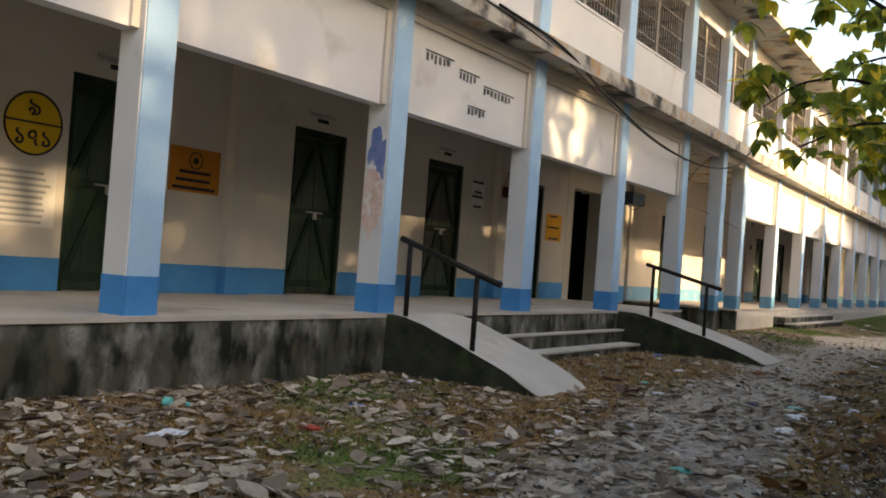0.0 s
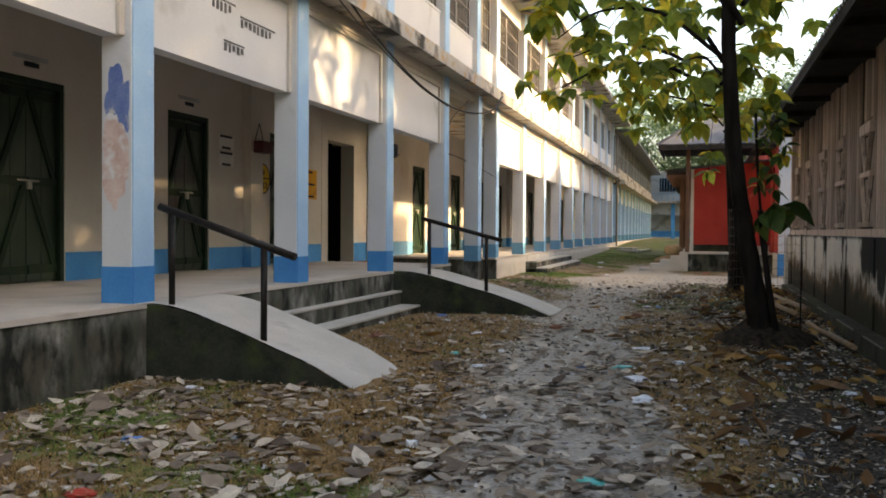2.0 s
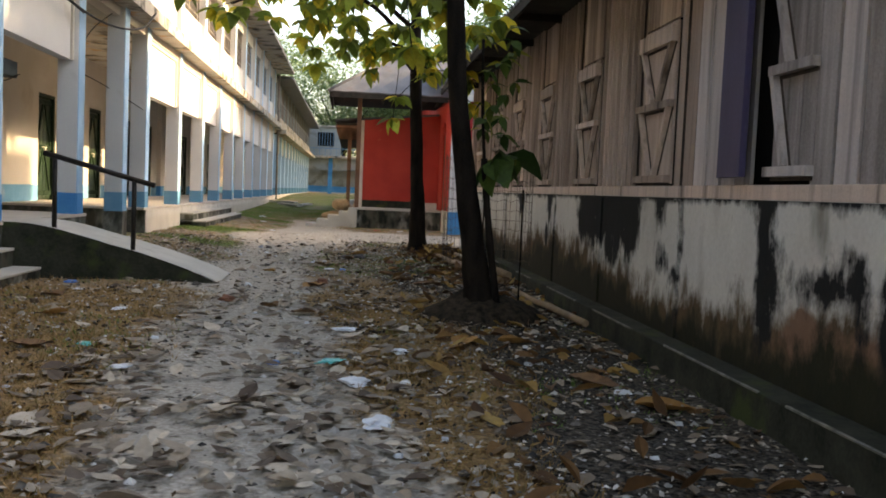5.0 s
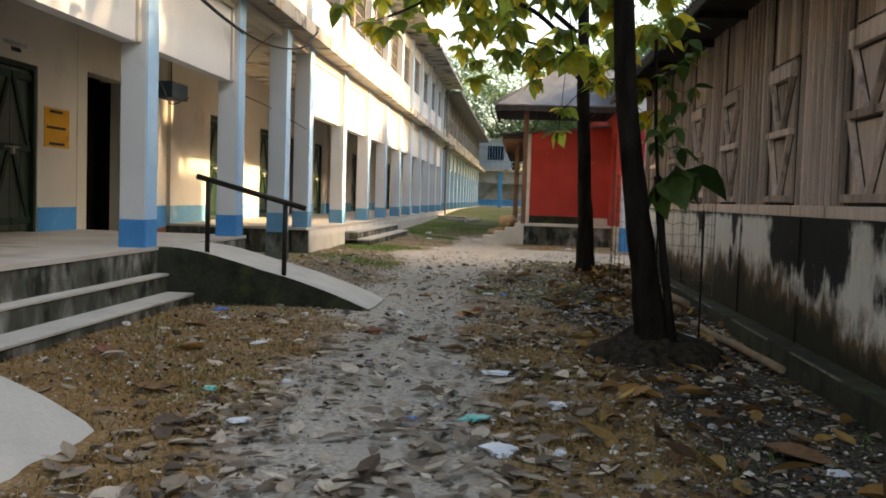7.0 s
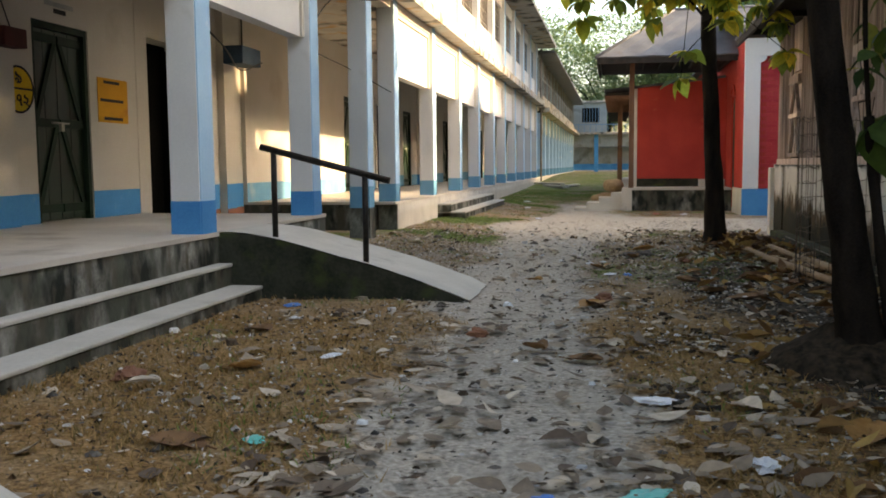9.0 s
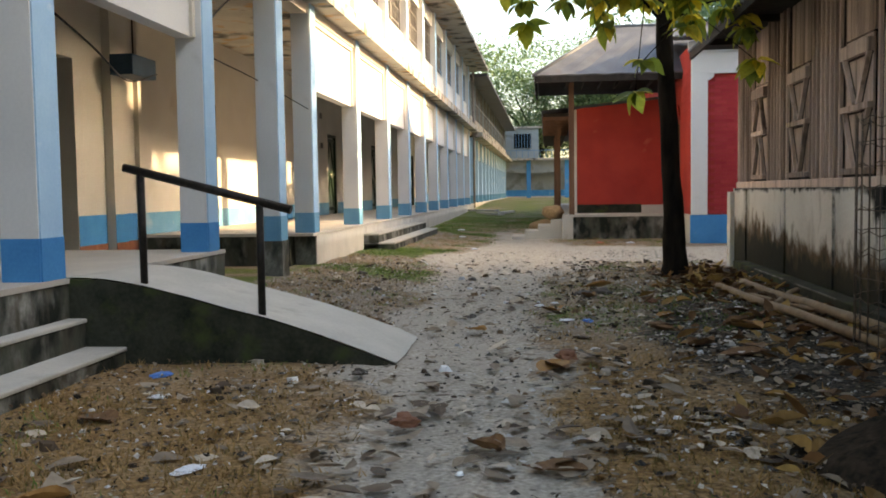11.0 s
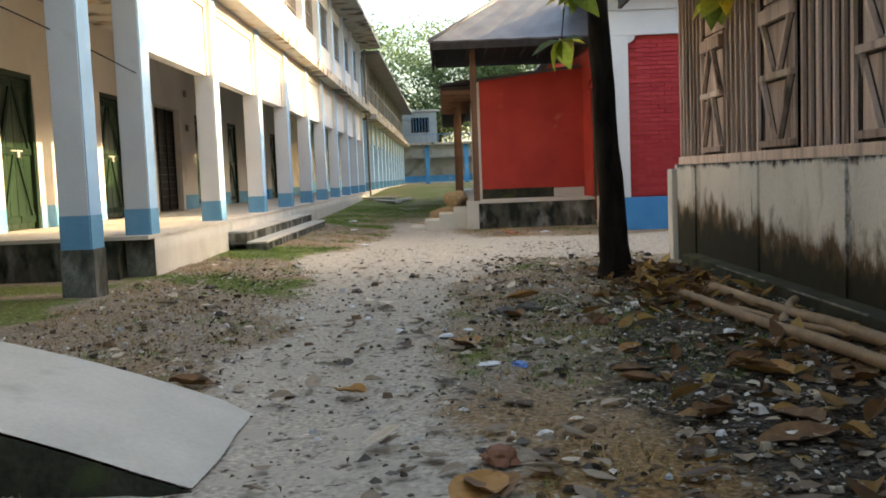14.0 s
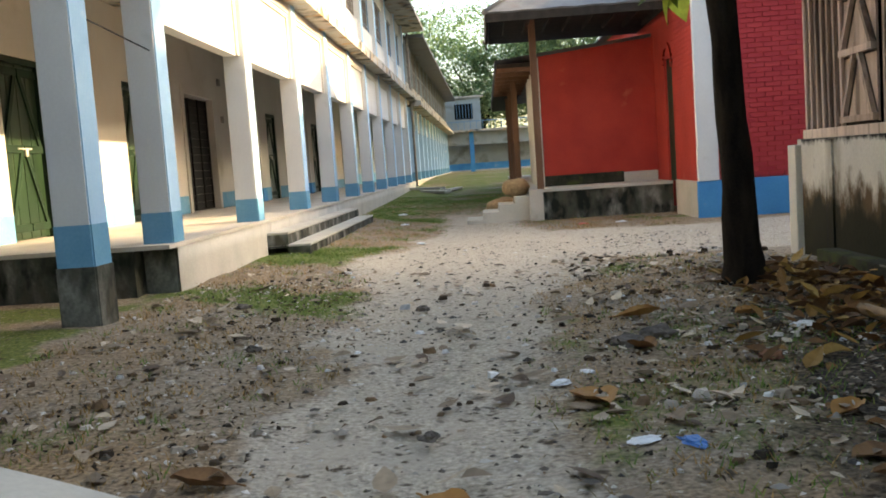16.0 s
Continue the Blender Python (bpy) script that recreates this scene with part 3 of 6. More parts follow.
for a, b in zip(all_up, all_up[1:]):
    owner = school if b < 21.75 else school2
    part("parapet", boxes((-5.54, -5.40, a + 0.3, b, SLAB1, SILL), (-5.56, -5.385, a + 0.3, b, SILL, SILL + 0.04, )), M_WHITE, owner)
    ym = (a + 0.3 + b) / 2
    g = part("grille", boxes(*[(-5.49, -5.46, y0, y1, SILL + 0.04, HEAD) for y0, y1 in ((a + 0.3, a + 0.34), (b - 0.04, b), (ym - 0.05, ym + 0.05))],
                             *[(-5.485, -5.465, a + 0.34, b - 0.04, z, z + 0.015) for z in (5.0, 5.35, 5.7)]), M_GRILLE if a < 34 else M_BLUEGRILLE, owner)
    if a < 31:
        n = int((b - a - 0.5) / 0.11)
        for k in range(n):
            o = part("bar", bar(1.2), None, g)
            o.location = (-5.475, a + 0.42 + k * 0.11, SILL + 0.04)
    else:
        for k in range(int((b - a - 0.5) / 0.14)):
            o = part("bar", bar(1.2), None, g)
            o.location = (-5.475, a + 0.42 + k * 0.14, SILL + 0.04)
    part("upper_opening", boxes((-7.74, -7.70, a + 0.9, a + 1.9, SLAB1, SLAB1 + 2.0)), M_GREEN, owner)

# ---- steps, ramps and rails ----
RAMP_T, RAMP_DROP = (0, 0.1, 0.22, 0.40, 0.59, 0.79, 0.94, 1), (0, 0.01, 0.08, 0.27, 0.47, 0.71, 0.94, 1.05)


def ramp(y0, y1, x_top, x_tip, z_tip):
    r = thing("access_ramp", (x_top, (y0 + y1) / 2, 0), "worn concrete ramp with mould-darkened sides", "ramp", "ramps beside the steps")
    bm = bmesh.new()
    n = 16
    rows = []
    for k in range(n + 1):
        t = k / n
        x = x_top + (x_tip - x_top) * t
        z = FLOOR + (z_tip - FLOOR) * float(np.interp(t, RAMP_T, RAMP_DROP))
        pull = 0.035 * max(0, (t - 0.9) / 0.1) ** 2 * (y1 - y0)
        rows.append([(x + (0.03 * noise.noise(Vector((y0 + j * 0.7, 1.5, 0))) if k == n else 0), y0 + pull + (y1 - y0 - 2 * pull) * j / 6,
                      z + 0.008 * noise.noise(Vector((x * 3, j, 0)))) for j in range(7)])
    o = r.location
    top = [[bm.verts.new(Vector(p) - o) for p in row] for row in rows]
    for a, b in zip(top, top[1:]):
        for j in range(6):
            bm.faces.new((a[j], b[j], b[j + 1], a[j + 1])).smooth = True
    for j, sgn in ((0, 1), (6, -1)):
        bs = bmesh.new()
        for a, b in zip(rows, rows[1:]):
            p, q = Vector(a[j]) - o, Vector(b[j]) - o
            lo = [Vector((v.x, v.y, -0.35)) for v in (p, q)]
            f = [bs.verts.new(v) for v in (p - Vector((0, 0, 0.012)), lo[0], lo[1], q - Vector((0, 0, 0.012)))]
            bs.faces.new(f if sgn > 0 else f[::-1])
        part("side_wall", bs, M_LEDGE, r, "mould-blackened cement side wall")
    part("deck", bm, M_CONC, r)


ramp(8.82, 9.92, -5.24, -3.47, -0.10)
ramp(14.98, 16.1, -5.30, -3.04, -0.07)


def handrail(feet, ends, group):
    h = thing("handrail", feet[0], "black painted iron pipe handrail on two posts", "handrail", group)
    o = Vector(feet[0])
    a, b = (Vector(e) - o for e in ends)
    part("rail", rods((a, b, 0.03), n=12), M_IRON, h)
    for f in feet:
        f = Vector(f) - o
        t = (f.x - a.x) / (b.x - a.x)
        top = a + (b - a) * t
        part("post", rods((f - Vector((0, 0, 0.04)), top - Vector((0, 0, 0.01)), 0.026), n=12), M_IRON, h)


handrail([(-5.06, 8.9, 0.45), (-4.26, 8.88, 0.19)], [(-5.17, 8.9, 1.24), (-4.0, 8.88, 0.86)], "rails on the ramps")
handrail([(-4.80, 15.08, 0.42), (-3.96, 15.06, 0.22)], [(-4.92, 15.08, 1.235), (-3.74, 15.06, 0.93)], "rails on the ramps")

steps = thing("entrance_steps", (-5.1, 12, 0), "three worn cement steps with blackened risers", "steps")
steps.location = (0, 0, 0)
for x, z in ((-5.18, 0.205), (-4.90, 0.01)):
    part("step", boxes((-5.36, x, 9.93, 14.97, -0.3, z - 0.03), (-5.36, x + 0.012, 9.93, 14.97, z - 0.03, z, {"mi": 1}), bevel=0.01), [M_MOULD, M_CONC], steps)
steps2 = thing("entrance_steps", (0, 0, 0), "two low cement steps along the far veranda", "steps")
for x, z in ((-5.0, 0.31), (-4.72, 0.15)):
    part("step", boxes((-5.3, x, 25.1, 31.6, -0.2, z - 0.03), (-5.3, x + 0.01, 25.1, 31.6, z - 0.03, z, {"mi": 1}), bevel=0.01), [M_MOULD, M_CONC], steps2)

# ---- wooden school hut ----
hut = thing("wooden_building", (0, 0, 0), "long weathered plank building on a stained masonry plinth", "building")
HX, H0, H1, HTOP = 0.74, -1.0, 22.6, 1.03
part("plinth_wall", boxes((0.668, 6.0, H0, H1 + 0.1, -0.3, HTOP)), M_OLDWALL, hut)
SHUTTERS = [(12.15, 11.38), (14.15, 13.45), (16.1, 15.35), (17.95, 17.2), (19.82, 19.08), (21.65, 20.95)]
BUTTRESSES = [4.2, 6.1, 8.0, 10.9, 12.9, 14.8, 16.7, 18.0, 19.75, 21.75]
part("corner_pier", boxes((0.60, 0.75, H1 - 0.02, H1 + 0.2, -0.3, HTOP - 0.05), bevel=0.015), M_OLDWALL, hut)
part("ledge", boxes((0.47, 0.66, H0, H1 - 0.9, -0.3, 0.055), bevel=0.012), M_LEDGE, hut, "mossy cement ledge along the foot of the wall")
M_PALEEDGE = mat("pale_cement_edge", (0.07, 0.068, 0.058), (0.26, 0.25, 0.22), 9.0, 0.95, 0.3)
# Thin pale strips in broken lengths along the ledge's top edge.
for a, b in ((4.4, 5.6), (6.3, 7.1), (7.3, 8.9), (9.2, 10.6), (11.3, 12.4), (13.0, 14.2), (15.1, 16.0), (17.3, 18.6), (19.1, 20.4)):
    part("worn_edge", boxes((0.466, 0.484, a, b, 0.046, 0.0585), bevel=0.004), M_PALEEDGE, hut, "broken pale strip along the edge of the ledge")


def soft(v, lo, hi):
    t = min(1.0, max(0.0, (v - lo) / (hi - lo)))
    return t * t * (3 - 2 * t)


# black mould running down from the wall's top: from, to, lower end, length of the drips
MOULD = [(11.95, 13.85, 0.66, 0.22), (11.75, 12.3, 0.60, 0.30), (11.25, 11.5, 0.86, 0.20), (9.50, 9.72, 0.15, 0.2), (14.9, 15.3, 0.72, 0.4), (16.6, 17.0, 0.8, 0.4), (5.0, 6.7, 0.75, 0.4), (2.8, 4.6, 0.7, 0.5), (0.0, 1.8, 0.6, 0.5)]
SPOTS = [(11.25, 0.58, 0.17, 0.12), (10.95, 0.50, 0.14, 0.10), (8.75, 0.62, 0.62, 0.17), (9.55, 0.55, 0.22, 0.3), (8.2, 0.5, 0.5, 0.25), (12.6, 0.55, 0.3, 0.15), (15.2, 0.55, 0.12, 0.1), (7.0, 0.6, 0.5, 0.25)]


def wall_cover(y, z):
    """How far a spot of the plinth carries black mould, brown damp, dark algae and rust."""
    v = Vector((y, z, 3.7))
    w = noise.noise(v * 2.2) * 0.6 + noise.noise(v * 6.0) * 0.4
    run = noise.noise(Vector((y * 6.5, z * 0.7, 8.0))) + 0.5 * noise.noise(Vector((y * 17.0, z * 0.9, 2.0)))
    black = 0.0
    for a, b, low, drip in MOULD:
        side = soft(min(y - a, b - y) + 0.15 * w, -0.10, min(0.24, (b - a) / 2))
        black = max(black, side * soft(z - low + 0.16 * w + drip * max(0, run), -0.24, 0.16))
    for cy, cz, ry, rz in SPOTS:
        d = math.hypot((y - cy) / ry, (z - cz) / rz) + 1.3 * w + 0.5 * run
        black = max(black, 0.85 * (1 - soft(d, 0.1, 1.5)))
    for by in BUTTRESSES:
        d = min(abs(y - by), abs(y - by - 0.16))
        black = max(black, (1 - soft(d + 0.03 * w, 0.015, 0.08)) * soft(run + 0.55 * (1 - z), -0.15, 0.45) * 0.5)
    black = max(black, 0.75 * soft(z - HTOP + 0.05 + 0.04 * w, -0.02, 0.04))
    damp = 0.44 + 0.08 * soft(y, 11, 15) + 0.08 * math.sin(y * 0.9 + 1) + 0.22 * w
    brown = 1 - soft(z + 0.05 * run, damp - 0.28, damp + 0.24)
    algae = 1 - soft(z + 0.09 * run, damp - 0.44, damp + 0.10)
    rust = (1 - soft(math.hypot((y - 8.95) / 0.55, (z - 0.33) / 0.20) + 0.7 * w, 0.6, 1.1)) * (1 - 0.7 * algae)
    return black, brown, algae, rust


def plinth_material():
    m = mat("stained_plinth", (0.50, 0.475, 0.435), (0.68, 0.655, 0.61), 1.3, 0.92, 0.3, stain=[(0.34, 0.31, 0.27), (0.26, 0.24, 0.20)], stain_size=1.6, stain_at=0.58, streak=2.2)
    n, l = m.node_tree.nodes, m.node_tree.links
    bsdf = n["Principled BSDF"]
    col = bsdf.inputs["Base Color"].links[0].from_socket
    att = n.new("ShaderNodeAttribute")
    att.attribute_name = "cover"
    sep = n.new("ShaderNodeSeparateColor")
    l.new(att.outputs["Color"], sep.inputs[0])
    tc = n.new("ShaderNodeTexCoord")
    mp = n.new("ShaderNodeMapping")
    mp.inputs["Scale"].default_value = (1, 1, 0.55)
    l.new(tc.outputs["Object"], mp.inputs["Vector"])
    for k, (mask, colour, dark, grain) in enumerate(((sep.outputs[1], (0.15, 0.10, 0.055), (0.055, 0.038, 0.02), 8.0), (att.outputs["Alpha"], (0.27, 0.155, 0.10), (0.15, 0.09, 0.06), 6.0),
                                           (sep.outputs[2], (0.028, 0.027, 0.013), (0.010, 0.010, 0.006), 7.0), (sep.outputs[0], (0.018, 0.018, 0.018), (0.006, 0.006, 0.007), 10.0))):
        t = n.new("ShaderNodeTexNoise")
        t.inputs["Scale"].default_value, t.inputs["Detail"].default_value, t.inputs["Roughness"].default_value = grain, 9, 0.68
        l.new(mp.outputs[0], t.inputs["Vector"])
        s = n.new("ShaderNodeMath")
        s.operation = "MULTIPLY_ADD"
        l.new(t.outputs["Fac"], s.inputs[0])
        s.inputs[1].default_value = 1.7
        l.new(mask, s.inputs[2])
        r = n.new("ShaderNodeMapRange")
        r.inputs["From Min"].default_value, r.inputs["From Max"].default_value = 1.10, 1.56
        l.new(s.outputs[0], r.inputs["Value"])
        tone = n.new("ShaderNodeMix")
        tone.data_type = "RGBA"
        l.new(t.outputs["Fac"], tone.inputs["Factor"])
        tone.inputs["A"].default_value, tone.inputs["B"].default_value = rgb(dark), rgb(colour)
        x = n.new("ShaderNodeMix")
        x.data_type = "RGBA"
        l.new(r.outputs[0], x.inputs["Factor"])
        l.new(col, x.inputs["A"])
        l.new(tone.outputs["Result"], x.inputs["B"])
        col = x.outputs["Result"]
    l.new(col, bsdf.inputs["Base Color"])
    return m


M_PLINTH = plinth_material()


def plinth_skin(name, y0, y1, x, back, top, step=0.05):
    """The rendered face of the plinth between two places, slightly uneven."""
    ny, nz = max(2, round((y1 - y0) / step)), 30
    ys = [y0] + [y0 + (y1 - y0) * k / ny for k in range(ny + 1)] + [y1]
    verts, cover = [], []
    for i, y in enumerate(ys):
        for k in range(nz + 1):
            z = -0.3 + (top + 0.3) * k / nz
            edge = i in (0, len(ys) - 1)
            verts.append((back if edge else x - 0.004 * noise.noise(Vector((y * 1.7, z * 1.7, 1))), y, z))
            cover.append(wall_cover(y, z))
    w = nz + 1
    faces = [(i * w + k, i * w + k + 1, (i + 1) * w + k + 1, (i + 1) * w + k) for i in range(len(ys) - 1) for k in range(nz)]
    me = bpy.data.meshes.new(name)
    me.from_pydata(verts, [], faces)
    me.color_attributes.new("cover", "FLOAT_COLOR", "POINT").data.foreach_set("color", np.array(cover, dtype=np.float32).ravel())
    me.materials.append(M_PLINTH)
    part(name, me, None, hut)


plinth_skin("plinth_render", H0, H1 - 0.03, 0.66, 0.668, HTOP - 0.002)
for y in BUTTRESSES:
    plinth_skin("buttress", y, y + 0.16, 0.642, 0.662, HTOP - 0.02, 0.04)
part("sill_beam", boxes((0.69, 0.86, H0, H1, HTOP, HTOP + 0.085), bevel=0.008), M_WOOD, hut)
# Near-black backing paints the shade seen between the planks.
part("inner_wall", boxes((0.80, 0.90, H0, H1, HTOP + 0.085, 3.5)), M_INSIDESHADE, hut)
part("end_wall", boxes((0.78, 6.0, H1 - 0.06, H1, HTOP + 0.0, 3.4)), M_WOOD, hut)

# Dark strips: joints beside the battens, and shade painted round rails and braces.
M_EDGESHADE = mat("dark_joint_edge_shade", (0.03, 0.024, 0.02), (0.08, 0.06, 0.05), 12.0, 0.95, 0.2)
plank_cache = {}


def plank(w, z0, z1, x, y, m, name="plank", t=0.024):
    key = (round(w, 3), round(z0, 3), round(z1, 3), m.name, t)
    if key not in plank_cache:
        plank_cache[key] = mesh_of(name, boxes((-t, 0, 0, w, z0, z1)), m)
    o = part(name, plank_cache[key], None, hut)
    o.location = (x, y, 0)
    return o


rng_h = random.Random(4)
y = H0
while y < H1 - 0.02:
    near = y < 11.0
    w = 0.23 if near else 0.145
    m = M_GREYWOOD if y < 10.9 else M_WOOD
    if not any(b - 0.02 < y + w / 2 < a + 0.02 for a, b in SHUTTERS) and not (9.24 < y + w / 2 < 10.0):
        plank(w - 0.028, HTOP + 0.085, 3.3, HX + 0.02 + rng_h.uniform(-0.004, 0.006), y, m)
        if not near:
            plank(0.074, HTOP + 0.085, 3.3, HX - 0.0035, y - 0.037, M_EDGESHADE, "joint", 0.004)
            plank(0.042, HTOP + 0.085, 3.3, HX - 0.016, y - 0.021, m, "batten", 0.03)
    y += w
for a, b in SHUTTERS:
    k = b
    while k < a - 0.01:
        plank((a - b) / 5 - 0.005, 2.36, 3.3, HX + 0.02, k, M_WOOD)
        k += (a - b) / 5




def shutter(y0, y1, z0, z1, m, flip=False, sides=(0, 1)):
    w = y1 - y0
    s = part("shutter", boxes(*[(HX - 0.01, HX + 0.012, y0 + 0.022 + (w - 0.044) * k / 3 + 0.004, y0 + 0.022 + (w - 0.044) * (k + 1) / 3 - 0.004, z0 + 0.012, z1) for k in range(3)]), m, hut, "closed plank shutter with diagonal braces")
    zm = (z0 + z1) / 2
    # A dark strip below each rail paints its shade.
    for z in (z0 + 0.02, zm - 0.03, z1 - 0.16):
        part("rail", boxes((HX - 0.06, HX - 0.01, y0 + 0.01, y1 - 0.01, z, z + (0.12 if z > zm else 0.055)), (HX - 0.015, HX - 0.009, y0 + 0.02, y1 - 0.02, z - 0.022, z, {"mi": 1}), bevel=0.003), [m, M_EDGESHADE], s)
    for lo, hi in ((z0 + 0.08, zm - 0.03), (zm + 0.03, z1 - 0.16)):
        for e in sides:
            bm = bmesh.new()
            ya, yb = (y0 + w * (0.42 + 0.16 * e), y0 + w * (0.08 + 0.84 * e))
            if flip:
                ya, yb = yb, ya
            t = 0.022
            v = [bm.verts.new((x, yy, zz)) for x in (HX - 0.055, HX - 0.008) for yy, zz in ((ya - t, lo), (ya + t, lo), (yb + t, hi), (yb - t, hi))]
            for q in ((0, 1, 2, 3), (7, 6, 5, 4), (0, 4, 5, 1), (1, 5, 6, 2), (2, 6, 7, 3), (3, 7, 4, 0)):
                bm.faces.new([v[i] for i in q])
            # A wider dark strip behind the brace paints its edge shade.
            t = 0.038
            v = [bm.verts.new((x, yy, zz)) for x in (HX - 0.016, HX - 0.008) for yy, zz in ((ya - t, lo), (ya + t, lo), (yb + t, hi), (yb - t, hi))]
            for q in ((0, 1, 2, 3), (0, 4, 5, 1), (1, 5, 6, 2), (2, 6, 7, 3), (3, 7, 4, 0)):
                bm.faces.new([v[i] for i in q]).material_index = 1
            part("brace", bm, [m, M_EDGESHADE], s)


for k, (a, b) in enumerate(SHUTTERS):
    shutter(b, a, HTOP + 0.09, 2.34, M_WOOD, flip=(k == 5))
# the half-open window: a purple leaf swung out, the braced leaf beside it
sw = part("open_shutter", boxes((-0.02, 0.02, -0.46, 0.0, 1.16, 2.75), bevel=0.004), M_PURPLE, hut, "purple painted shutter swung half open")
sw.matrix_local = pose(HX - 0.06, 10.36, 0, 0, 0, -7)
# Near-black sheet for the shade inside the half-open window.
part("dark_gap", boxes((HX + 0.03, HX + 0.05, 9.24, 10.45, 1.15, 2.8)), M_INSIDESHADE, hut)
shutter(9.27, 9.78, HTOP + 0.11, 2.36, M_GREYWOOD, sides=(1,))
for k in range(3):
    plank(0.165, 2.37, 3.3, HX + 0.02, 9.27 + 0.17 * k, M_GREYWOOD)

# tin roof: corrugated sheet with a deep dark eave
def corrugated(p0, along, up, length, rise_len, pitch=0.15, amp=0.018, thick=0.02):
    """A corrugated sheet from p0, its ribs running along up."""
    bm = bmesh.new()
    p0, along, up = Vector(p0), Vector(along).normalized(), Vector(up).normalized()
    nrm = along.cross(up)
    n = max(4, int(length / pitch * 4))
    rows = [[bm.verts.new(p0 + along * (length * i / n) + up * (rise_len * j / 2) + nrm * (amp * math.sin(i * math.pi / 2) - s)) for i in range(n + 1)] for s in (0, thick) for j in range(3)]
    for r in (0, 1, 3, 4):
        for i in range(n):
            f = (rows[r][i], rows[r][i + 1], rows[r + 1][i + 1], rows[r + 1][i])
            bm.faces.new(f if r < 2 else f[::-1])
    for i in range(n):
        bm.faces.new((rows[0][i], rows[3][i], rows[3][i + 1], rows[0][i + 1]))
    return bm


part("roof", corrugated((0.06, H1 + 0.35, 3.04), (0, -1, 0), (3.36, 0, 1.56), H1 + 1.5, 3.7), M_TIN, hut, "dark corrugated tin roof")
part("roof", corrugated((6.6, H0 - 0.3, 3.10), (0, 1, 0), (-3.2, 0, 1.5), H1 + 1.5, 3.5), M_TIN, hut)
part("eave_board", boxes((0.08, 0.12, H0, H1 + 0.33, 2.92, 3.04)), M_EAVE, hut)
part("eave_soffit", boxes((0.12, 0.80, H0, H1 + 0.3, 3.05, 3.08)), M_EAVE, hut)
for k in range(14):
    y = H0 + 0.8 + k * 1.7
    part("rafter", boxes((0.12, 0.72, y, y + 0.07, 2.97, 3.05)), M_EAVE, hut)


# ---- red hall ----
hall = thing("red_hall", (0, 0, 0), "red-painted brick hall with a blue base and white pilasters", "building")
HY, HALLX, PORCH = 27.95, 0.90, 0.475
FRONTY, SCREENY = 30.0, 31.4
part("wall", boxes((HALLX + 0.02, 9.5, HY + 0.05, HY + 0.3, 0, 3.95), (HALLX + 0.02, HALLX + 0.27, HY + 0.3, 29.75, 0, 3.95), (HALLX + 0.02, HALLX + 0.27, 30.4, 48.0, 0, 3.95), (HALLX + 0.02, HALLX + 0.27, 29.75, 30.4, 2.63, 3.95)), M_RED, hall)
part("base", boxes((HALLX - 0.03, 9.5, HY - 0.02, HY + 0.05, -0.3, 0.50)), M_BLUE, hall, "blue-painted base course")
part("base", boxes((HALLX - 0.03, HALLX + 0.02, HY + 0.05, 29.6, -0.3, 0.50)), M_CONC, hall)
part("pilaster", boxes((HALLX - 0.02, HALLX + 0.30, HY - 0.04, HY + 0.05, 0.50, 3.32), (HALLX - 0.02, 2.4, HY - 0.045, HY + 0.05, 3.32, 3.75), bevel=0.008), M_WHITE, hall, "white plastered corner pilaster")
part("shoulder", rods(((HALLX + 0.30, HY - 0.03, 3.32), (HALLX + 0.30, HY + 0.05, 3.32), 0.13), n=16), M_WHITE, hall)
part("pilaster", boxes((3.25, 3.55, HY - 0.04, HY + 0.05, 0.50, 3.32)), M_WHITE, hall)
part("door", boxes((HALLX + 0.06, HALLX + 0.10, 29.75, 30.4, PORCH, 2.63)), M_GREEN, hall, "narrow green door")
bm = bmesh.new()
for k in range(12):
    a0, a1 = (math.pi * q / 12 for q in (k, k + 1))
    v = [bm.verts.new((x, 30.075 + r * math.cos(a), 2.45 + r * math.sin(a))) for x in (HALLX - 0.02, HALLX + 0.03) for r, a in ((0.36, a0), (0.46, a0), (0.46, a1), (0.36, a1))]
    for q in ((3, 2, 1, 0), (4, 5, 6, 7), (0, 1, 5, 4), (2, 3, 7, 6)):
        bm.faces.new([v[n] for n in q])
part("door_arch", bm, M_RED, hall, "raised plaster arch over the door")
part("veranda_plinth", boxes((-1.60, HALLX, FRONTY, 48, -0.3, PORCH - 0.05), (-1.62, HALLX, FRONTY - 0.03, 48, PORCH - 0.05, PORCH, {"mi": 1}), (-1.66, -1.42, FRONTY - 0.07, FRONTY + 0.2, -0.3, PORCH + 0.003, {"mi": 2})), [M_MOULD, M_CONC, M_CONC], hall)
rp = bmesh.new()
SX = -1.28
v = [rp.verts.new(p) for p in [(x, y, z) for y in (SCREENY, SCREENY + 0.2) for x, z in ((SX, PORCH), (HALLX + 0.02, PORCH), (HALLX + 0.02, 3.22), (SX, 3.0))]]
for q in ((0, 1, 2, 3), (7, 6, 5, 4), (0, 4, 5, 1), (1, 5, 6, 2), (2, 6, 7, 3), (3, 7, 4, 0)):
    rp.faces.new([v[i] for i in q])
part("screen_wall", rp, M_RED, hall, "red plastered end wall of the veranda room")
part("screen_skirting", boxes((SX, 0.25, SCREENY - 0.02, SCREENY, PORCH, 0.68), (0.25, HALLX, SCREENY - 0.03, SCREENY, PORCH, 0.66, {"mi": 1})), [M_LEDGE, M_CONC], hall, "blackened skirting with a bare cement patch")
part("screen_edge", boxes((SX - 0.09, SX, SCREENY - 0.02, 35, PORCH, 2.96)), M_CREAM, hall)
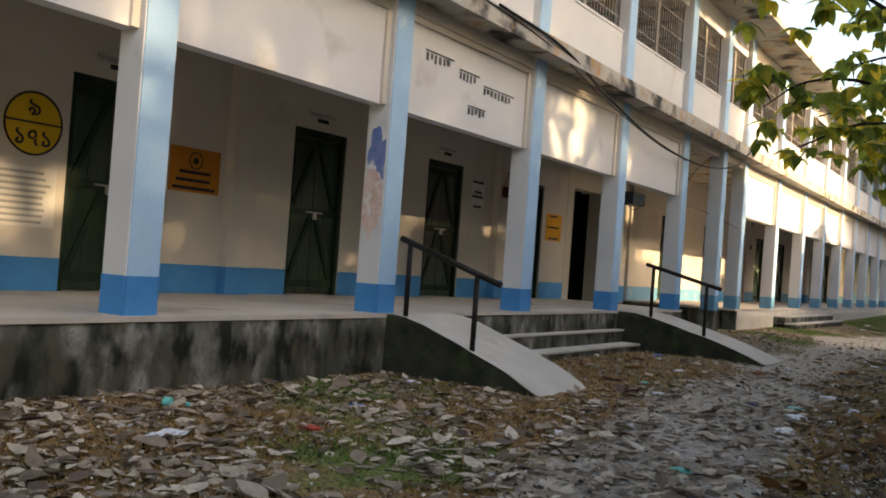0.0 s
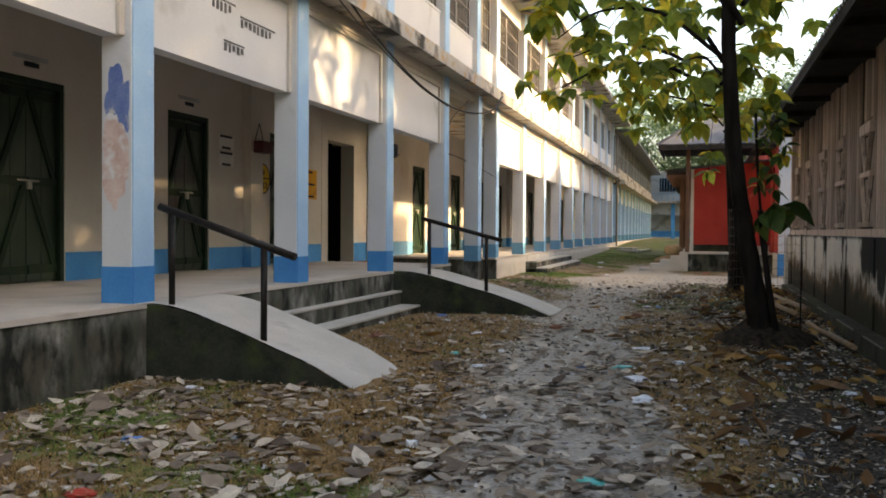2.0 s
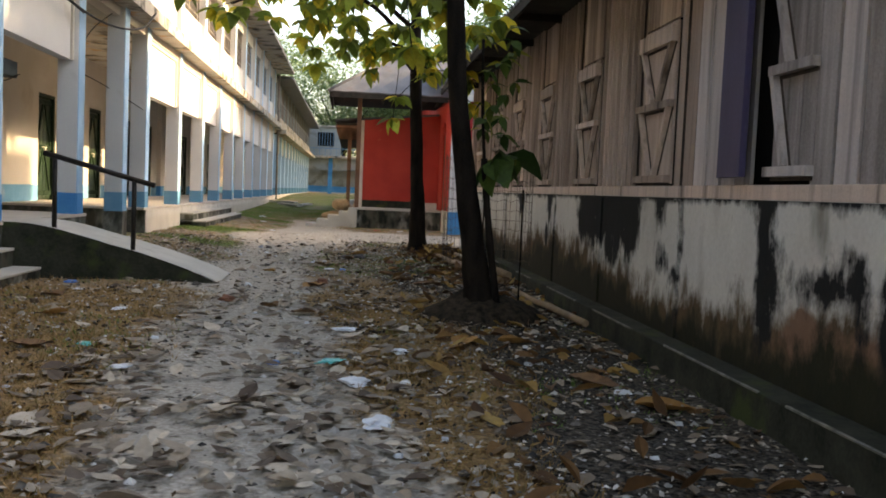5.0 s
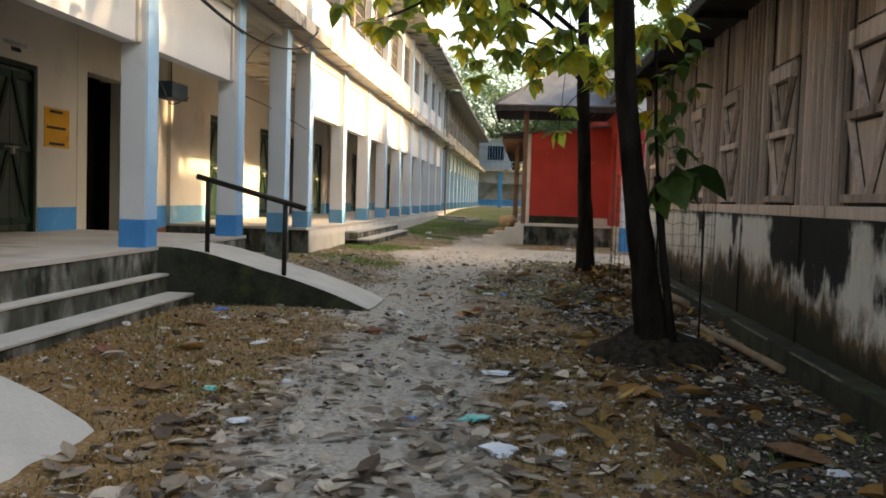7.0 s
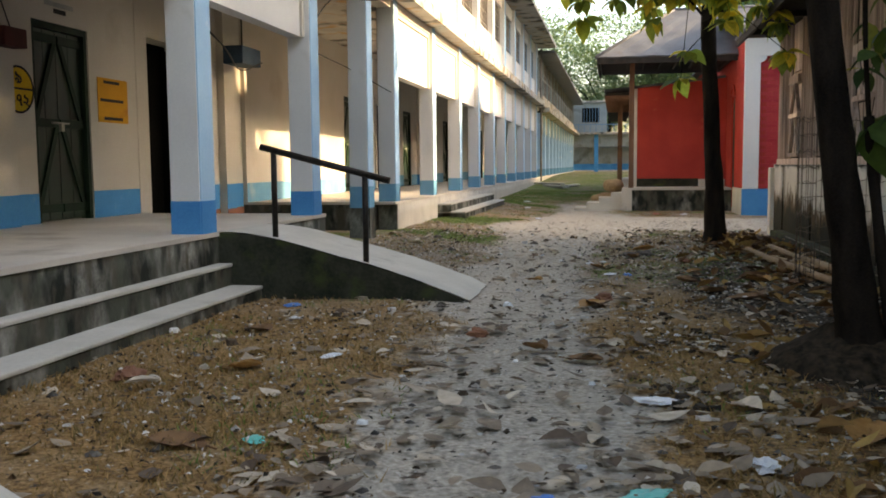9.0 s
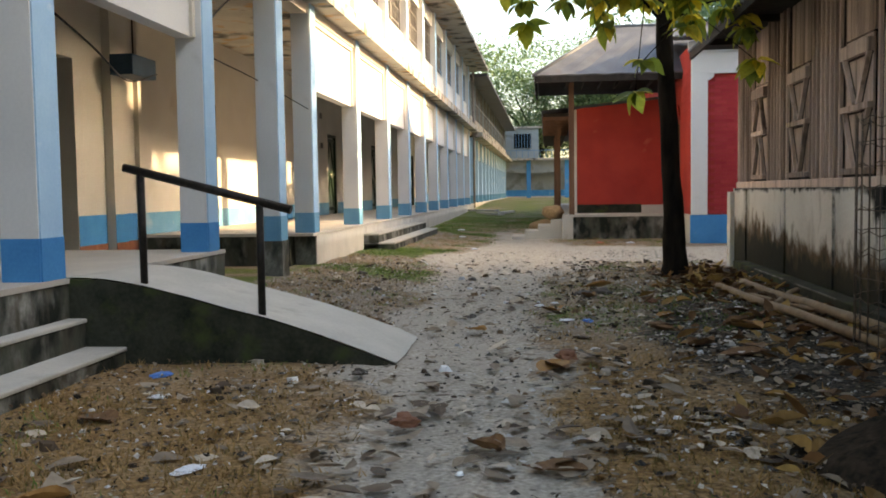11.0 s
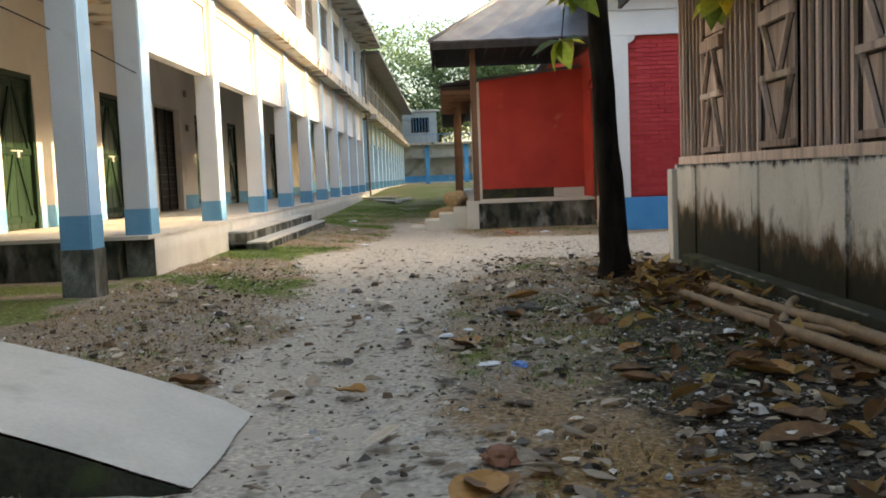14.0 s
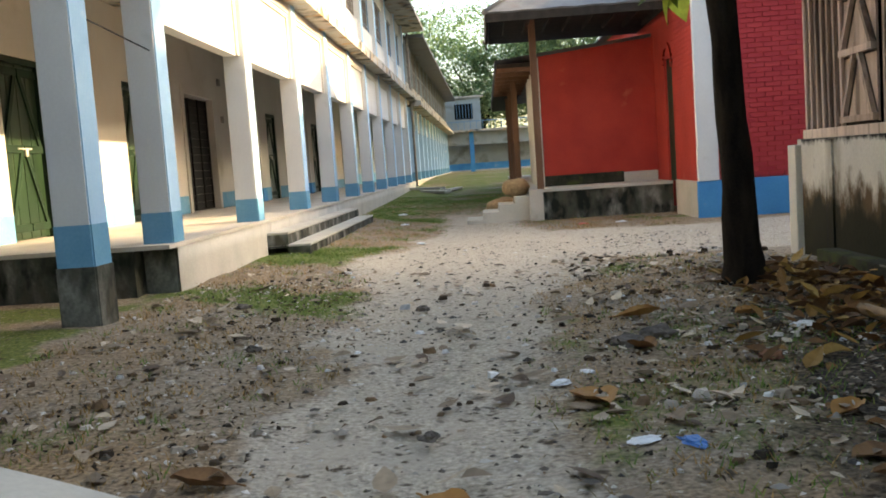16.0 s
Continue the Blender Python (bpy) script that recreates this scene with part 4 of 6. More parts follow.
part("lean_to_roof", corrugated((-2.12, 46, 2.93), (0, -1, 0), (2.9, 0, 0.28), 14.75, 3.0), M_TIN, hall, "low rusty lean-to roof")
part("lean_to_soffit", boxes((-2.08, SX - 0.1, 31.3, 46, 2.80, 2.88)), M_EAVE, hall)
for k in range(8):
    y = 31.32 + 0.9 * k
    part("lean_to_rafter", boxes((-2.10, SX - 0.1, y, y + 0.06, 2.72, 2.80)), M_BROWNPOST, hall)
for y in (34.0, 37.0, 40.0):
    part("veranda_post", boxes((-1.75, -1.63, y, y + 0.12, PORCH, 2.80)), M_BROWNPOST, hall)
part("porch_post", boxes((-1.50, -1.38, 30.1, 30.22, PORCH, 3.50), bevel=0.008), M_BROWNPOST, hall, "brown painted porch post")
# hipped porch roof over the corner
EX0, EX1, EY0, EY1, EZ = -2.28, 4.0, 29.3, 33.2, 3.55
RIDGE0, RIDGE1 = Vector((-0.40, 31.25, 4.88)), Vector((3.0, 31.25, 4.88))
CORNERS = [Vector(p) for p in ((EX0, EY0, EZ), (EX1, EY0, EZ), (EX1, EY1, EZ), (EX0, EY1, EZ))]
for a, b, c, d in ((0, 1, RIDGE0, RIDGE1), (1, 2, RIDGE1, RIDGE1), (2, 3, RIDGE1, RIDGE0), (3, 0, RIDGE0, RIDGE0)):
    rf = bmesh.new()
    a, b = CORNERS[a], CORNERS[b]
    nrm = (b - a).cross(c - a).normalized()
    n = 44
    rows = []
    for k in range(n + 1):
        p, q = a.lerp(b, k / n), c.lerp(d, k / n)
        e = nrm * (0.007 * math.sin(k * math.pi / 2))
        rows.append([rf.verts.new(v) for v in (p + e, p.lerp(q, 0.5) + e, q + e * 0.2 + Vector((0.002 * k, 0, 0)), p + e - nrm * 0.03)])
    for f, g in zip(rows, rows[1:]):
        rf.faces.new((f[0], g[0], g[1], f[1]))
        rf.faces.new((f[1], g[1], g[2], f[2]))
        rf.faces.new((f[3], g[3], g[0], f[0]))
    part("porch_roof", rf, M_TIN, hall, "grey hipped tin porch roof")
part("porch_ceiling", boxes((EX0 + 0.1, HALLX, EY0 + 0.1, EY1 - 0.1, EZ - 0.06, EZ - 0.03)), M_EAVE, hall)
part("porch_fascia", boxes((EX0 + 0.02, EX1, EY0 + 0.02, EY0 + 0.06, EZ - 0.16, EZ - 0.02), (EX0 + 0.02, EX0 + 0.06, EY0 + 0.06, EY1, EZ - 0.16, EZ - 0.02)), M_EAVE, hall)
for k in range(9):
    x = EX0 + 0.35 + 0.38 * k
    part("porch_rafter", boxes((x, x + 0.06, EY0 + 0.06, SCREENY, EZ - 0.14, EZ - 0.062)), M_EAVE, hall)
for a, b in ((CORNERS[0], RIDGE0), (CORNERS[3], RIDGE0), (RIDGE0, RIDGE1), (CORNERS[1], RIDGE1)):
    part("hip_cap", rods((a, b, 0.045)), M_TIN, hall)
part("main_roof", corrugated((HALLX - 0.4, HY - 0.4, 4.02), (1, 0, 0), (0, 2.6, 0.35), 10, 2.9), M_TIN, hall)
# Gable roof added out of view, tall enough to shade the far columns.
part("hall_roof", corrugated((HALLX - 0.3, 48.0, 3.90), (0, -1, 0), (4.4, 0, 2.55), 13.6, 5.1), M_TIN, hall, "unseen tall dark tin gable roof added over the hall for shade")
part("hall_roof", corrugated((9.7, 34.4, 3.90), (0, 1, 0), (-4.4, 0, 2.55), 13.6, 5.1), M_TIN, hall)
gb = bmesh.new()
gb.faces.new([gb.verts.new(p) for p in ((HALLX + 0.1, 34.6, 3.9), (9.3, 34.6, 3.9), (5.0, 34.6, 6.35))])
part("gable", gb, M_RED, hall)
part("cornice", boxes((HALLX - 0.08, 9.5, HY - 0.10, HY + 0.05, 3.75, 3.95)), M_WHITE, hall)
hs = thing("entrance_steps", (0, 0, 0), "small cement steps beside the red hall veranda", "steps")
for k in range(4):
    part("step", boxes((-1.62 - 0.30 * (k + 1), -1.60 - 0.30 * k, 30.3, 31.5, -0.2, PORCH - 0.12 - 0.125 * k), bevel=0.008), M_CONC, hs)
M_SACK = mat("jute_sacking", (0.20, 0.13, 0.07), (0.36, 0.25, 0.14), 12.0, 0.9, 0.4)
for x, y, s_, yaw in ((-1.86, 31.15, 1.0, 20), (-2.05, 31.75, 1.1, 80)):
    sack = thing("sack", (x, y, 0.27), "slumped brown jute sack beside the steps", "sack", "sacks by the steps")
    bm = bmesh.new()
    bmesh.ops.create_icosphere(bm, subdivisions=3, radius=0.24)
    for v in bm.verts:
        v.co = Vector((v.co.x * 1.0, v.co.y * 1.5, v.co.z * 0.75)) * s_ + v.normal * 0.05 * noise.noise(v.co * 6 + Vector((yaw, 0, 0)))
    part("bag", bm, M_SACK, sack, smooth=True)
    sack.rotation_euler = (0, 0, radians(yaw))
    sack.location.z = 0.50 if x > -1.9 else ground_z(x, y) + 0.2

# ---- far wing closing the yard ----
wing = thing("far_wing", (0, 0, 0), "shaded two-storey wing with blue columns closing the yard", "building")
WY = 88.0
part("wall", boxes((-9, 12, WY + 2.3, WY + 2.5, 0, 3.4)), M_SHADEGREY, wing)
part("dado", boxes((-9, 12, WY + 2.295, WY + 2.3, 0.4, 1.1)), M_BLUE, wing)
part("floor", boxes((-9, 12, WY, WY + 2.4, -0.2, 0.55)), M_CONC, wing)
part("fascia_panel", boxes((-9, 12, WY + 0.05, WY + 0.2, 2.58, 3.62)), M_SHADEGREY, wing)
part("slab", boxes((-9, 12, WY - 0.6, WY + 2.5, 3.62, 3.80)), M_SLAB, wing)
part("railing", boxes((-9, 12, WY - 0.2, WY - 0.15, 4.45, 4.51), *[(x * 0.5 - 7, x * 0.5 - 6.96, WY - 0.2, WY - 0.15, 3.80, 4.45) for x in range(26)]), M_BLUEGRILLE, wing)
part("upper_wall", boxes((-9, -2.6, WY + 1.6, WY + 1.8, 3.80, 6.5)), M_SHADEGREY, wing)
part("upper_eave", boxes((-9, -2.3, WY + 1.2, WY + 2.0, 6.5, 6.62)), M_SLAB, wing)
# Near-black sheet for the unlit room behind the window.
part("window", boxes((-4.75, -3.25, WY + 1.55, WY + 1.6, 4.75, 6.0)), M_INSIDESHADE, wing)
for k in range(6):
    part("window_bar", boxes((-4.6 + 0.25 * k, -4.56 + 0.25 * k, WY + 1.50, WY + 1.55, 4.75, 6.0)), M_BLUEGRILLE, wing)
for x in (-6.9, -3.65, -0.4, 2.9):
    part("column", boxes((x, x + 0.36, WY - 0.05, WY + 0.25, 0.4, 3.62)), M_BLUE, wing)
annex = thing("shaded_annex", (0, 0, 0), "shaded grey two-storey annex with closely set blue columns", "building")
part("wall", boxes((-7.9, -7.7, END_B + 0.02, WY, 0, 6.2)), M_SHADEGREY, annex)
part("dado", boxes((-7.70, -7.695, END_B + 0.02, WY, 0.5, 0.95)), M_BLUEFADED, annex)
part("floor", boxes((-7.8, -5.25, END_B + 0.02, WY, -0.2, 0.5)), M_CONC, annex)
part("slab", boxes((-7.8, -4.85, END_B + 0.02, WY - 0.7, 3.5, 3.72)), M_SLAB, annex)
part("upper_screen", boxes((-5.5, -5.4, END_B + 0.02, WY, 3.72, 4.5)), M_SLAB, annex)
part("roof", boxes((-8, -4.6, END_B + 0.02, WY + 0.5, 6.2, 6.34)), M_TIN, annex)
for k in range(13):
    y = END_B + 0.3 + k * 2.85
    part("column", boxes((-5.58, -5.3, y, y + 0.3, 0.5, 3.5)), M_SKYBLUE, annex)
    part("column_base", boxes((-5.585, -5.295, y - 0.005, y + 0.305, 0.5, 0.85)), M_BLUEFADED, annex)
    part("fascia_panel", boxes((-5.5, -5.4, y + 0.3, y + 2.85, 2.6, 3.5)), M_SHADEGREY, annex)
    part("upper_post", boxes((-5.5, -5.38, y, y + 0.2, 4.5, 6.2)), M_SHADEGREY, annex)
    part("upper_grille", boxes(*[(-5.46, -5.44, y + 0.3 + j * 0.17, y + 0.33 + j * 0.17, 4.5, 6.2) for j in range(15)], (-5.47, -5.43, y + 0.2, y + 2.85, 5.3, 5.36)), M_GRILLE, annex)
part("drain_pipe", rods(((-5.24, END_B - 0.1, 0.3), (-5.24, END_B - 0.1, 6.4), 0.05)), M_GRILLE, annex)


# ---- trees ----
def leaf_rows(length, width, curl):
    """Outline of one broad leaf along +x: midrib and both edges."""
    rows = []
    for t in (0.0, 0.25, 0.5, 0.72, 0.9, 1.0):
        w = width * (math.sin(math.pi * min(1, t ** 0.8)) * 0.95 + 0.02)
        rows.append((length * t, w, -curl * t * t * length))
    return rows


def add_leaf(verts, faces, m, length, width, curl, fold=0.25):
    base = len(verts)
    for x, w, z in leaf_rows(length, width, curl):
        for y, dz in ((-w / 2, fold * w / 2), (0, 0), (w / 2, fold * w / 2)):
            p = m @ Vector((x, y, z + dz))
            verts.append((p.x, p.y, p.z))
    for k in range(5):
        for j in range(2):
            i = base + k * 3 + j
            faces.append((i, i + 3, i + 4, i + 1))


def leaves_object(name, verts, faces, m, parent, label=""):
    me = bpy.data.meshes.new(name)
    me.from_pydata(verts, [], faces)
    me.materials.append(m)
    me.polygons.foreach_set("use_smooth", [True] * len(me.polygons))
    return part(name, me, None, parent, label)


def rosette(verts, faces, at, rnd, size=0.24, count=8, droop=0.35, broad=0.66):
    """A whorl of broad leaves round a twig's end."""
    a0 = rnd.uniform(0, 6.28)
    for k in range(count):
        a = a0 + k * 6.28 / count + rnd.uniform(-0.3, 0.3)
        pitch = rnd.uniform(droop - 0.5, droop + 0.6)
        m = Matrix.Translation(at) @ Euler((rnd.uniform(-0.5, 0.5), pitch, a)).to_matrix().to_4x4()
        s = size * rnd.uniform(0.65, 1.2)
        add_leaf(verts, faces, m, s, s * broad, rnd.uniform(0.1, 0.5))


def broad_tree(name_label, trunk, radii, limbs, seed, size=0.24, dense=3):
    rnd = random.Random(seed)
    base = trunk[0]
    t = thing("tree", base, name_label, "tree")
    o = Vector(base)
    loc = lambda pts: [Vector(p) - o for p in pts]
    line = smooth_line(loc(trunk), 5)
    rad = list(np.interp(np.linspace(0, len(radii) - 1, len(line)), range(len(radii)), radii))
    part("trunk", tube(line, rad, 14, 0.25), M_BARK, t)
    verts, faces = [], []
    for pts, r in limbs:
        ln = smooth_line(loc(pts), 5)
        part("limb", tube(ln, [r * (1 - 0.75 * k / (len(ln) - 1)) for k in range(len(ln))], 7, 0.2), M_BARK, t)
        for k, p in enumerate(ln):
            f = k / (len(ln) - 1)
            if f < 0.3:
                continue
            for _ in range(dense):
                off = Vector((rnd.gauss(0, 0.32), rnd.gauss(0, 0.32), rnd.gauss(-0.05, 0.26)))
                rosette(verts, faces, p + off, rnd, size)
                tw = rods((p, p + off, 0.007), n=4)
                if rnd.random() < 0.25:
                    part("twig", tw, M_BARK, t)
                else:
                    tw.free()
    leaves_object("crown", verts, faces, M_LEAF, t)
    return t


broad_tree("tall slender tree with broad yellowing green leaves", [(-0.40, 20.8, -0.25), (-0.42, 20.8, 0.25), (-0.49, 20.75, 1.5), (-0.57, 20.7, 3.2), (-0.63, 20.6, 5.2), (-0.57, 20.5, 7.0)],
           [0.22, 0.145, 0.11, 0.096, 0.085, 0.06],
           [([(-0.72, 20.05, 3.4), (-1.5, 19.2, 3.9), (-2.5, 18.3, 3.9), (-3.3, 17.5, 3.4)], 0.045),
            ([(-0.73, 20.05, 3.7), (-1.6, 19.9, 4.3), (-2.6, 19.6, 4.5), (-3.4, 19.2, 4.2)], 0.045),
            ([(-0.73, 20.05, 4.2), (-1.2, 18.6, 4.6), (-1.8, 17.0, 4.7), (-2.2, 15.6, 4.3)], 0.05),
            ([(-0.73, 20.0, 4.6), (0.3, 18.8, 5.0), (0.6, 17.4, 5.2)], 0.045),
            ([(-0.7, 20.0, 5.2), (-1.6, 18.6, 5.9), (-2.4, 17.4, 6.2)], 0.05),
            ([(-0.7, 20.0, 5.6), (-0.3, 21.5, 6.2), (0.4, 22.6, 6.3)], 0.05),
            ([(-0.65, 20.0, 6.3), (-1.2, 20.4, 7.2), (-1.8, 20.8, 7.8)], 0.05),
            ([(-0.65, 20.0, 6.5), (0.2, 19.4, 7.3), (1.0, 18.8, 7.8)], 0.05),
            ([(-0.70, 20.05, 3.0), (-1.0, 19.9, 3.3), (-1.25, 19.8, 3.4)], 0.02),
            ([(-0.70, 20.05, 2.9), (-0.3, 19.8, 3.1), (0.05, 19.7, 3.15)], 0.02),
            ([(-0.72, 20.05, 3.3), (-1.6, 19.6, 3.5), (-2.4, 19.3, 3.5)], 0.03)], 11, 0.27, 2)
broad_tree("young leaning tree with broad green and yellow leaves", [(-0.45, 12.75, -0.3), (-0.48, 12.72, 0.2), (-0.63, 12.6, 1.0), (-0.78, 12.5, 2.2), (-0.84, 12.45, 3.6), (-0.8, 12.4, 5.4)],
           [0.2, 0.12, 0.09, 0.078, 0.066, 0.04],
           [([(-0.9, 12.5, 2.7), (-1.1, 12.8, 2.95), (-1.45, 13.3, 2.9)], 0.02),
            ([(-0.9, 12.5, 2.6), (-0.6, 13.1, 2.9), (-0.35, 13.8, 2.75)], 0.02),
            ([(-0.92, 12.5, 2.9), (-1.5, 12.2, 3.3), (-2.1, 12.0, 3.3), (-2.5, 11.8, 3.0)], 0.025),
            ([(-0.70, 12.45, 3.2), (-1.2, 12.0, 3.9), (-1.9, 11.6, 4.3), (-2.6, 11.3, 4.4)], 0.035),
            ([(-0.70, 12.45, 3.4), (-0.4, 13.3, 3.9), (-0.5, 14.4, 4.1)], 0.03),
            ([(-0.72, 12.45, 3.9), (-0.2, 11.6, 4.5), (0.3, 10.8, 4.9)], 0.03),
            ([(-0.72, 12.4, 4.4), (-1.4, 13.0, 5.1), (-2.1, 13.6, 5.5)], 0.035),
            ([(-0.7, 12.4, 5.0), (-1.1, 11.2, 5.8), (-1.5, 10.2, 6.1)], 0.03)], 23, 0.22, 2)
mound = bmesh.new()
rings = [[mound.verts.new((-0.42 + r * math.cos(a) * (1 + 0.25 * noise.noise(Vector((math.cos(a), math.sin(a), 2)))), 12.85 + 0.85 * r * math.sin(a) * (1 + 0.25 * noise.noise(Vector((math.cos(a), math.sin(a), 6)))),
                           -0.08 + h * (1 + 0.4 * noise.noise(Vector((3 * math.cos(a), 3 * math.sin(a), r * 4)))))) for a in [2 * math.pi * k / 28 for k in range(28)]] for r, h in ((0.62, -0.06), (0.5, 0.05), (0.36, 0.11), (0.2, 0.17), (0.05, 0.2))]
for a, b in zip(rings, rings[1:]):
    for k in range(28):
        mound.faces.new((a[k], a[(k + 1) % 28], b[(k + 1) % 28], b[k])).smooth = True
M_DARKSOIL = mat("dark_crumbly_soil", (0.012, 0.010, 0.008), (0.06, 0.045, 0.032), 14.0, 0.98, 0.7, spec=0.05)
tagged(new("soil_mound", mesh_of("soil_mound", mound, M_DARKSOIL)), "low mound of dark soil round a tree's foot", "soil", kind="stuff")
# the low shoot with a few broad leaves beside the leaning tree
rnd = random.Random(5)
sap = thing("sapling", (-0.22, 12.6, -0.1), "low green shoots growing at the foot of the leaning tree", "plant")
so = Vector(sap.location)
V, F = [], []
part("stem", tube(smooth_line([Vector(p) - so for p in ((-0.26, 12.65, -0.3), (-0.41, 12.6, 0.6), (-0.49, 12.6, 1.3))], 4), [0.036, 0.034, 0.033, 0.032, 0.031, 0.03, 0.03, 0.029, 0.028], 8, 0.2), M_BARK, sap)
for p, n, s in (((-0.40, 12.62, 1.30), 5, 0.36), ((-0.28, 12.7, 1.35), 4, 0.36)):
    rosette(V, F, Vector(p) - so, rnd, s * 0.85, n, 0.45, 0.95)
part("stem", tube(smooth_line([Vector(p) - so for p in ((-0.47, 12.62, 1.1), (-0.52, 12.6, 1.7), (-0.55, 12.55, 2.3))], 4), [0.014] * 9, 6), M_BARK, sap)
for k in range(16):
    z = 1.5 + 0.06 * k
    rosette(V, F, Vector((-0.48 + rnd.uniform(-0.1, 0.26), 12.6 + rnd.uniform(-0.2, 0.2), z)) - so, rnd, 0.16, 4, 0.3, 0.5)
leaves_object("leaves", V, F, M_SAPLEAF, sap)


def clump_tree(at, height, spread, seed, leaves=2600, size=0.30, clumps=26):
    """A far or unseen tree: trunk, limbs and a ragged crown of many small leaves in clumps."""
    rnd = random.Random(seed)
    t = thing("tree", at, "tall leafy tree behind the buildings, far off or unseen", "tree", "trees behind the school")
    part("trunk", tube([(0, 0, 0), (0.1, 0, height * 0.3), (0, 0.1, height * 0.6)], [0.3, 0.22, 0.12], 8), M_BARK, t)
    at_ = [Vector((rnd.gauss(0, spread * 0.5), rnd.gauss(0, spread * 0.5), height * rnd.uniform(0.38, 1.0))) for _ in range(clumps)]
    for c in at_[:7]:
        part("limb", tube([(0, 0, height * 0.35), c * 0.5 + Vector((0, 0, height * 0.2)), c], [0.12, 0.08, 0.03], 5), M_BARK, t)
    V, F = [], []
    for k in range(leaves):
        c = at_[k % len(at_)]
        d = Vector((rnd.gauss(0, 1), rnd.gauss(0, 1), rnd.gauss(0, 0.7))) * (spread * 0.17)
        m = Matrix.Translation(c + d) @ Euler((rnd.uniform(-1, 1), rnd.uniform(-0.6, 1), rnd.uniform(0, 6.3))).to_matrix().to_4x4()
        ln, wd = size * rnd.uniform(0.7, 1.4), size * 0.42
        b = len(V)
        for q in ((0, 0, 0), (ln * 0.45, wd / 2, 0.03), (ln, 0, -0.1 * ln), (ln * 0.45, -wd / 2, 0.03)):
            p = m @ Vector(q)
            V.append((p.x, p.y, p.z))
        F.append((b, b + 1, b + 2, b + 3))
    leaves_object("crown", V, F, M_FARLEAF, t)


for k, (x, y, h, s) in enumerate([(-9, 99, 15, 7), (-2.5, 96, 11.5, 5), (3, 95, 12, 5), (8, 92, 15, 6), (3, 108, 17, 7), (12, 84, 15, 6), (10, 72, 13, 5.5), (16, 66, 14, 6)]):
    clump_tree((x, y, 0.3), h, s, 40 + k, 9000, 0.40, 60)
# unseen trees added beyond hut and hall, to dapple and shade the school blocks
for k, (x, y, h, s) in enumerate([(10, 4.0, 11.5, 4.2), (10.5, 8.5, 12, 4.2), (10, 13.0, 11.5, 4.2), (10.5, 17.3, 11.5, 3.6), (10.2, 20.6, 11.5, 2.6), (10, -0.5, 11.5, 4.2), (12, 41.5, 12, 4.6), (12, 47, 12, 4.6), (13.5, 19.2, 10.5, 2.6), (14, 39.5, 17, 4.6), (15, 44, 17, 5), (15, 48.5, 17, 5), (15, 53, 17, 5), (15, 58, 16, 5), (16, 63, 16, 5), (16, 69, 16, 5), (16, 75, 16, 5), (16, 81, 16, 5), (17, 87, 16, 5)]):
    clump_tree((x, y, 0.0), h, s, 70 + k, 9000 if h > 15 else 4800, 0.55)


# Unseen block added to keep low sun off the yard, plinth and passage.
sun_blocker = thing("neighbour_house", (0, 0, 0), "unseen plain block added beyond the gap between hut and hall to stop low sun", "building")
part("wall", boxes((10.0, 14.0, 22.2, 36.0, 0, 5.9)), M_SHADEGREY, sun_blocker)
part("upper_floor", boxes((10.0, 14.0, 18.6, 22.2, 0, 8.8)), M_SHADEGREY, sun_blocker)
part("upper_floor", boxes((10.0, 14.0, 22.2, 24.1, 5.9, 7.9)), M_SHADEGREY, sun_blocker)
part("roof", boxes((9.7, 14.3, 24.1, 36.3, 5.9, 6.05)), M_TIN, sun_blocker)

# ---- fallen leaves, grass and scraps ----
def scatter(name, label, count, m, place, leaf, seed, category):
    rnd = random.Random(seed)
    V, F = [], []
    made = 0
    while made < count:
        p = place(rnd)
        if p is None:
            continue
        leaf(V, F, p, rnd)
        made += 1
    me = bpy.data.meshes.new(name)
    me.from_pydata(V, [], F)
    me.materials.append(m)
    tagged(new(name, me), label, category, kind="stuff")


def blocked(x, y):
    return (x < -5.2 or (8.8 < y < 9.95 and x < -3.4) or (14.95 < y < 16.15 and x < -2.95) or (9.9 < y < 15 and x < -4.88)
            or x > 0.44 and y < 21.7 or (25.5 < y < 32.5 and x < -4.7) or (y > 27.8 and x > 0.8) or (y > 29.9 and x > -1.75))


def dry_spot(rnd):
    y = 2.0 + 21 * rnd.random() ** 1.5
    x = rnd.uniform(-5.2, 0.45)
    if blocked(x, y):
        return None
    keep = 1.0 if y < 11.0 else (0.4 if y < 14 else 0.07)
    if x > -1.3:
        keep = 0.42 if y < 13 else 0.16
    if 9.9 < y < 15 and x < -3.2:
        keep *= 0.15
    if noise.noise(Vector((x * 1.1, y * 1.1, 4))) < -0.12:
        keep *= 0.35
    return (x, y) if rnd.random() < keep else None


def dry_leaf(V, F, p, rnd):
    x, y = p
    s = (rnd.uniform(0.05, 0.14) if rnd.random() < 0.9 else rnd.uniform(0.14, 0.2)) * (0.68 if x > -1.0 else 1.0)
    m = Matrix.Translation((x, y, ground_z(x, y) + 0.012 + 0.015 * rnd.random())) @ Euler((rnd.gauss(0, 0.16), rnd.gauss(0, 0.12), rnd.uniform(0, 6.3))).to_matrix().to_4x4()
    add_leaf(V, F, m, s, s * rnd.uniform(0.45, 0.75), rnd.uniform(-0.25, 0.25), rnd.uniform(-0.3, 0.5))


scatter("fallen_leaves", "dry curled brown and pale fallen leaves", 7000, M_DRYLEAF, dry_spot, dry_leaf, 3, "leaves")


